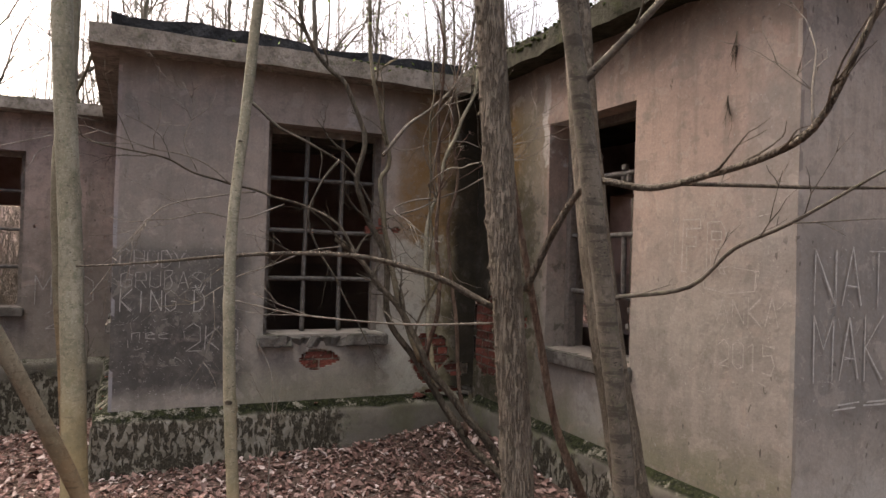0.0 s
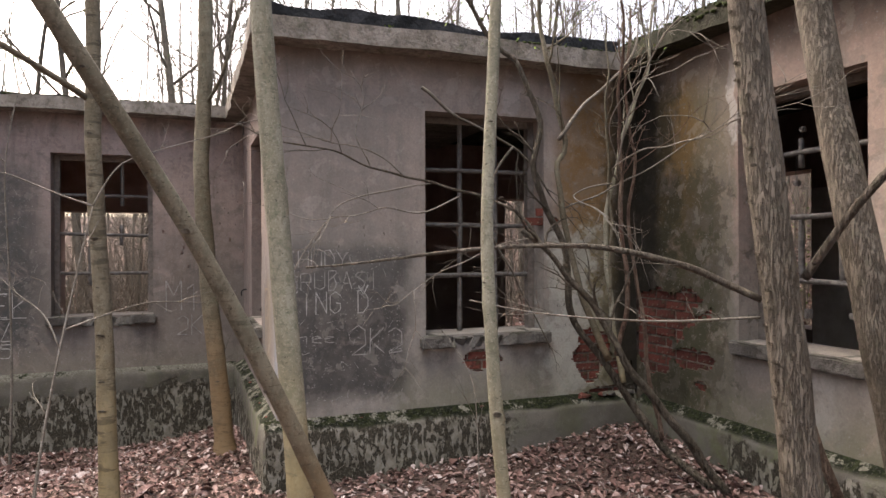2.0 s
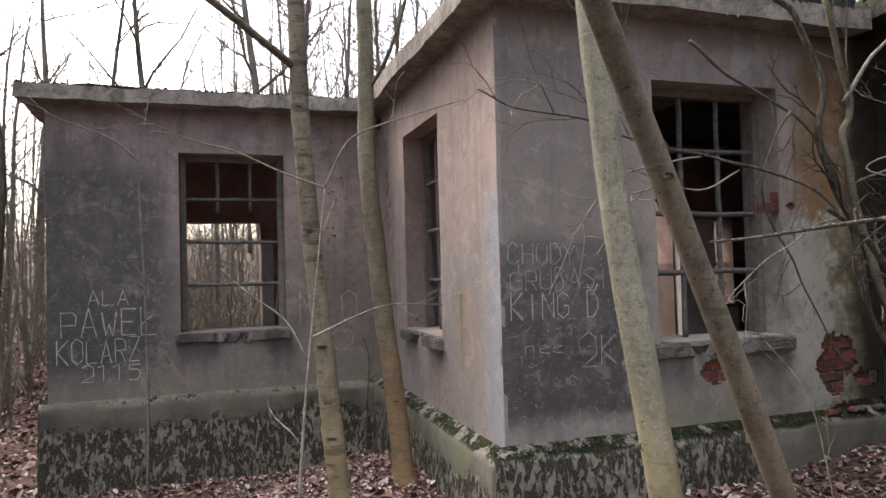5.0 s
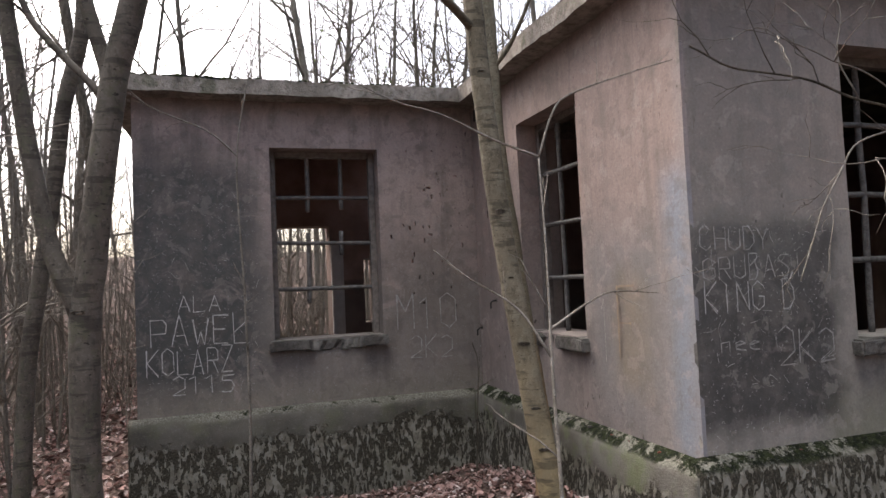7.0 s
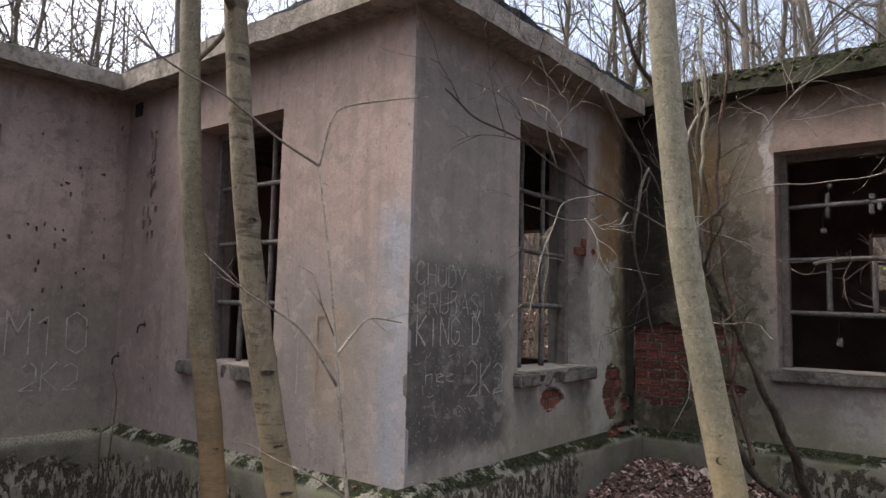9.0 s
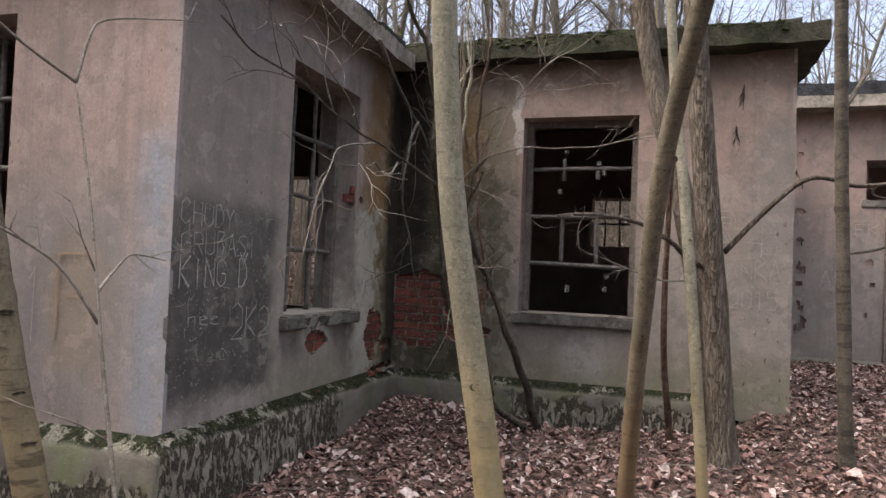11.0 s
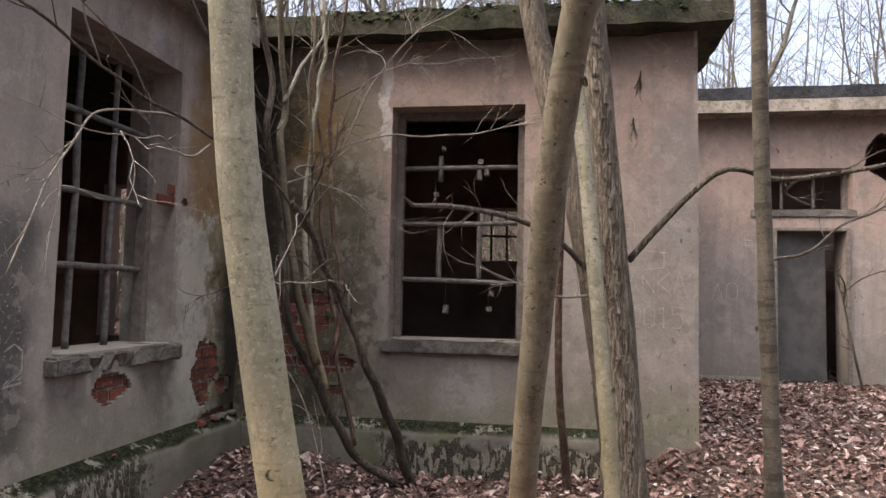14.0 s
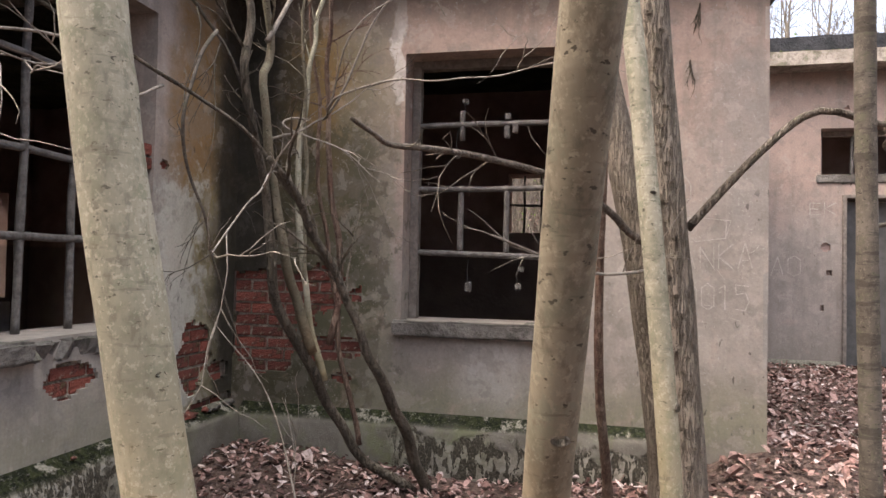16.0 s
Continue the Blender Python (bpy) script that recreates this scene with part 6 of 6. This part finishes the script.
# first green of spring on the nearest twigs
V, F = [], []
brng = random.Random(6)
for i in range(3200):
    k = brng.random() if i < 1500 else 2.0
    if k < 0.25:
        c = Vector((brng.gauss(1.7, 0.6), brng.gauss(-0.6, 0.4), brng.uniform(3.2, 4.6)))
    elif k == 2.0:
        x, y = brng.uniform(7.8, 13), brng.uniform(-2.6, 6)
        c = Vector((x, y, ground_z(x, y) + brng.uniform(0.05, 1.6)))
    else:
        a, rad = brng.uniform(-0.6, 2.2), brng.uniform(8, 16)
        c = Vector((1 + rad * math.cos(a), rad * math.sin(a), brng.uniform(3.5, 9)))
        if not clear(c.x, c.y):
            continue
    s = brng.uniform(0.008, 0.02) * (1 if k < 0.25 else 2.2)
    d1 = Vector((brng.gauss(0, 1), brng.gauss(0, 1), brng.gauss(0, 1))).normalized() * s
    d2 = d1.cross(Vector((brng.gauss(0, 1), brng.gauss(0, 1), brng.gauss(0, 1)))).normalized() * s * 0.5
    b = len(V)
    V += [c - d1, c - d1 * 0.1 + d2, c + d1, c - d1 * 0.1 - d2]
    F.append((b, b + 1, b + 2, b + 3))
buds = mesh_object("spring_leaves", V, F, m_bud)
tagged(buds, "sparse bright green spring leaves on the twigs", "leaves", kind="stuff")


# moss cushions along the roof edges
V, F = [], []
mrng = random.Random(51)
ico = bmesh.new()
bmesh.ops.create_icosphere(ico, subdivisions=1, radius=1)
ico.verts.ensure_lookup_table()
iv = [v.co.copy() for v in ico.verts]
ifc = [tuple(v.index for v in f.verts) for f in ico.faces]
ico.free()
for i in range(900):
    k = mrng.random()
    if k < 0.5:
        c = Vector((2.87 + abs(mrng.gauss(0, 0.05)), mrng.uniform(-3.3, -0.1), 3.445 + mrng.uniform(-0.05, 0.03)))
    elif k < 0.7:
        c = Vector((mrng.uniform(1.2, 2.8), -0.19 + abs(mrng.gauss(0, 0.04)), 3.365))
    elif k < 0.88:
        c = Vector((mrng.uniform(-3.3, -0.25), 3.06 + abs(mrng.gauss(0, 0.08)), 3.36))
    else:
        c = Vector((mrng.uniform(6.88, 7.0), mrng.uniform(-9.5, -3.5), 3.87))
    r = mrng.uniform(0.006, 0.019)
    b = len(V)
    for v in iv:
        V.append(c + Vector((v.x * r * 1.6, v.y * r * 1.6, v.z * r * 0.8)) + noise.noise_vector(v * 2 + c * 20) * r * 0.5)
    F.extend(tuple(b + q for q in f) for f in ifc)
moss = mesh_object("roof_moss", V, F, m_moss, None, True)
tagged(moss, "dark green moss cushions along the roof edges", "moss", kind="stuff")

V, F = [], []
for i in range(260):
    x, y = mrng.uniform(-11, -3.75), mrng.uniform(0.6, 14)
    wood_tree(V, F, x, y, mrng.uniform(2.5, 6.5), mrng.uniform(0.012, 0.03), mrng, 9, 1)
for i in range(70):
    x, y = mrng.uniform(7.8, 13), mrng.uniform(-2.2, 8)
    wood_tree(V, F, x, y, mrng.uniform(2.5, 5.5), mrng.uniform(0.012, 0.03), mrng, 9, 1)
scrub = mesh_object("scrub", V, F, m_brush)
tagged(scrub, "dense dark scrub of thin bare stems", "scrub", kind="stuff")

# ---- fallen leaves ----
lrng = random.Random(99)
V, F = [], []


def leaf(x, y, s):
    z = ground_z(x, y) + lrng.uniform(0.0, 0.03)
    a = lrng.uniform(0, 6.28)
    tx, ty = lrng.gauss(0, 0.38), lrng.gauss(0, 0.38)
    ca, sa = math.cos(a), math.sin(a)
    curl = lrng.uniform(-0.25, 0.75)
    thin = lrng.uniform(0.55, 1.15)
    b = len(V)
    for u, v, w in ((-0.5, 0, 0.1), (-0.2, 0.30, 1), (0.2, 0.26, 0.9), (0.55, 0, 0.3), (0.2, -0.27, 0.9), (-0.2, -0.3, 1), (0, 0, 0)):
        u, v = u * lrng.uniform(0.8, 1.2), v * thin * lrng.uniform(0.7, 1.3)
        px, py = (u * ca - v * sa) * s, (u * sa + v * ca) * s
        V.append((x + px, y + py, z + 0.006 + px * tx + py * ty + w * curl * s * 0.5))
    F.extend(((b, b + 1, b + 6), (b + 1, b + 2, b + 6), (b + 2, b + 3, b + 6), (b + 3, b + 4, b + 6), (b + 4, b + 5, b + 6), (b + 5, b, b + 6)))


n_leaf = 0
while n_leaf < 105000:
    k = lrng.random()
    if k < 0.66:
        x, y = lrng.uniform(-5, 7.1) + lrng.gauss(0, 0.8), lrng.uniform(-6.5, 3.2) + lrng.gauss(0, 0.8)
    elif k < 0.72:
        x, y = lrng.uniform(6.9, 13), lrng.uniform(-3, 9)
    elif k < 0.75:
        x, y = lrng.uniform(-5, 7), lrng.uniform(6.7, 13)
    elif k < 0.79:
        x, y = lrng.uniform(-9, -3.2), lrng.uniform(1.5, 9)
    else:
        x, y = lrng.uniform(-16, 14), lrng.uniform(-12, 16)
    if (0 < x and y > -0.09) or (x > 2.97 and y > -3.4) or (x < 0.0 and -3.2 < x and y > 3.15) or (-0.09 < x and y > -0.02):
        if x < 7.4 and -3.3 < x and y < 6.5 or (x >= 6.9 and y < -3.2 and x < 11):
            continue
    leaf(x, y, lrng.triangular(0.018, 0.07, 0.03) * (2.0 if k > 0.66 else 1))
    n_leaf += 1
litter = mesh_object("fallen_leaves", V, F, m_leaf)
tagged(litter, "thick litter of curled brown and pinkish dead leaves", "leaves", kind="stuff")

V, F = [], []
for i in range(260):
    x, y = lrng.uniform(-4, 6.5), lrng.uniform(-6, 2.5)
    if (x > -0.15 and y > -0.15) or (x > 2.9 and y > -3.5):
        continue
    a = lrng.uniform(0, 6.28)
    L = lrng.uniform(0.1, 0.5)
    p = Vector((x, y, ground_z(x, y) + 0.03))
    grow(V, F, p, Vector((math.cos(a), math.sin(a), lrng.uniform(-0.02, 0.12))), L, lrng.uniform(0.002, 0.006), lrng, 1, 4, 0.6, 0, 0.12, 4, 2)
sticks = mesh_object("fallen_twigs", V, F, m_twig)
tagged(sticks, "thin fallen twigs scattered on the leaves", "twigs", kind="stuff")


# ---- bricks, last ----
lay_bricks(wall_c, (0, 0), (1, 0), (0, -1), C_SPOTS, 3.075, 1, lambda a, b: ragged(a, b, C_SPOTS, 3))
lay_bricks(wall_d, (3.075, 0), (0, -1), (-1, 0), D_SPOTS, 3.39, 2, lambda a, b: ragged(a, b, D_SPOTS, 8))
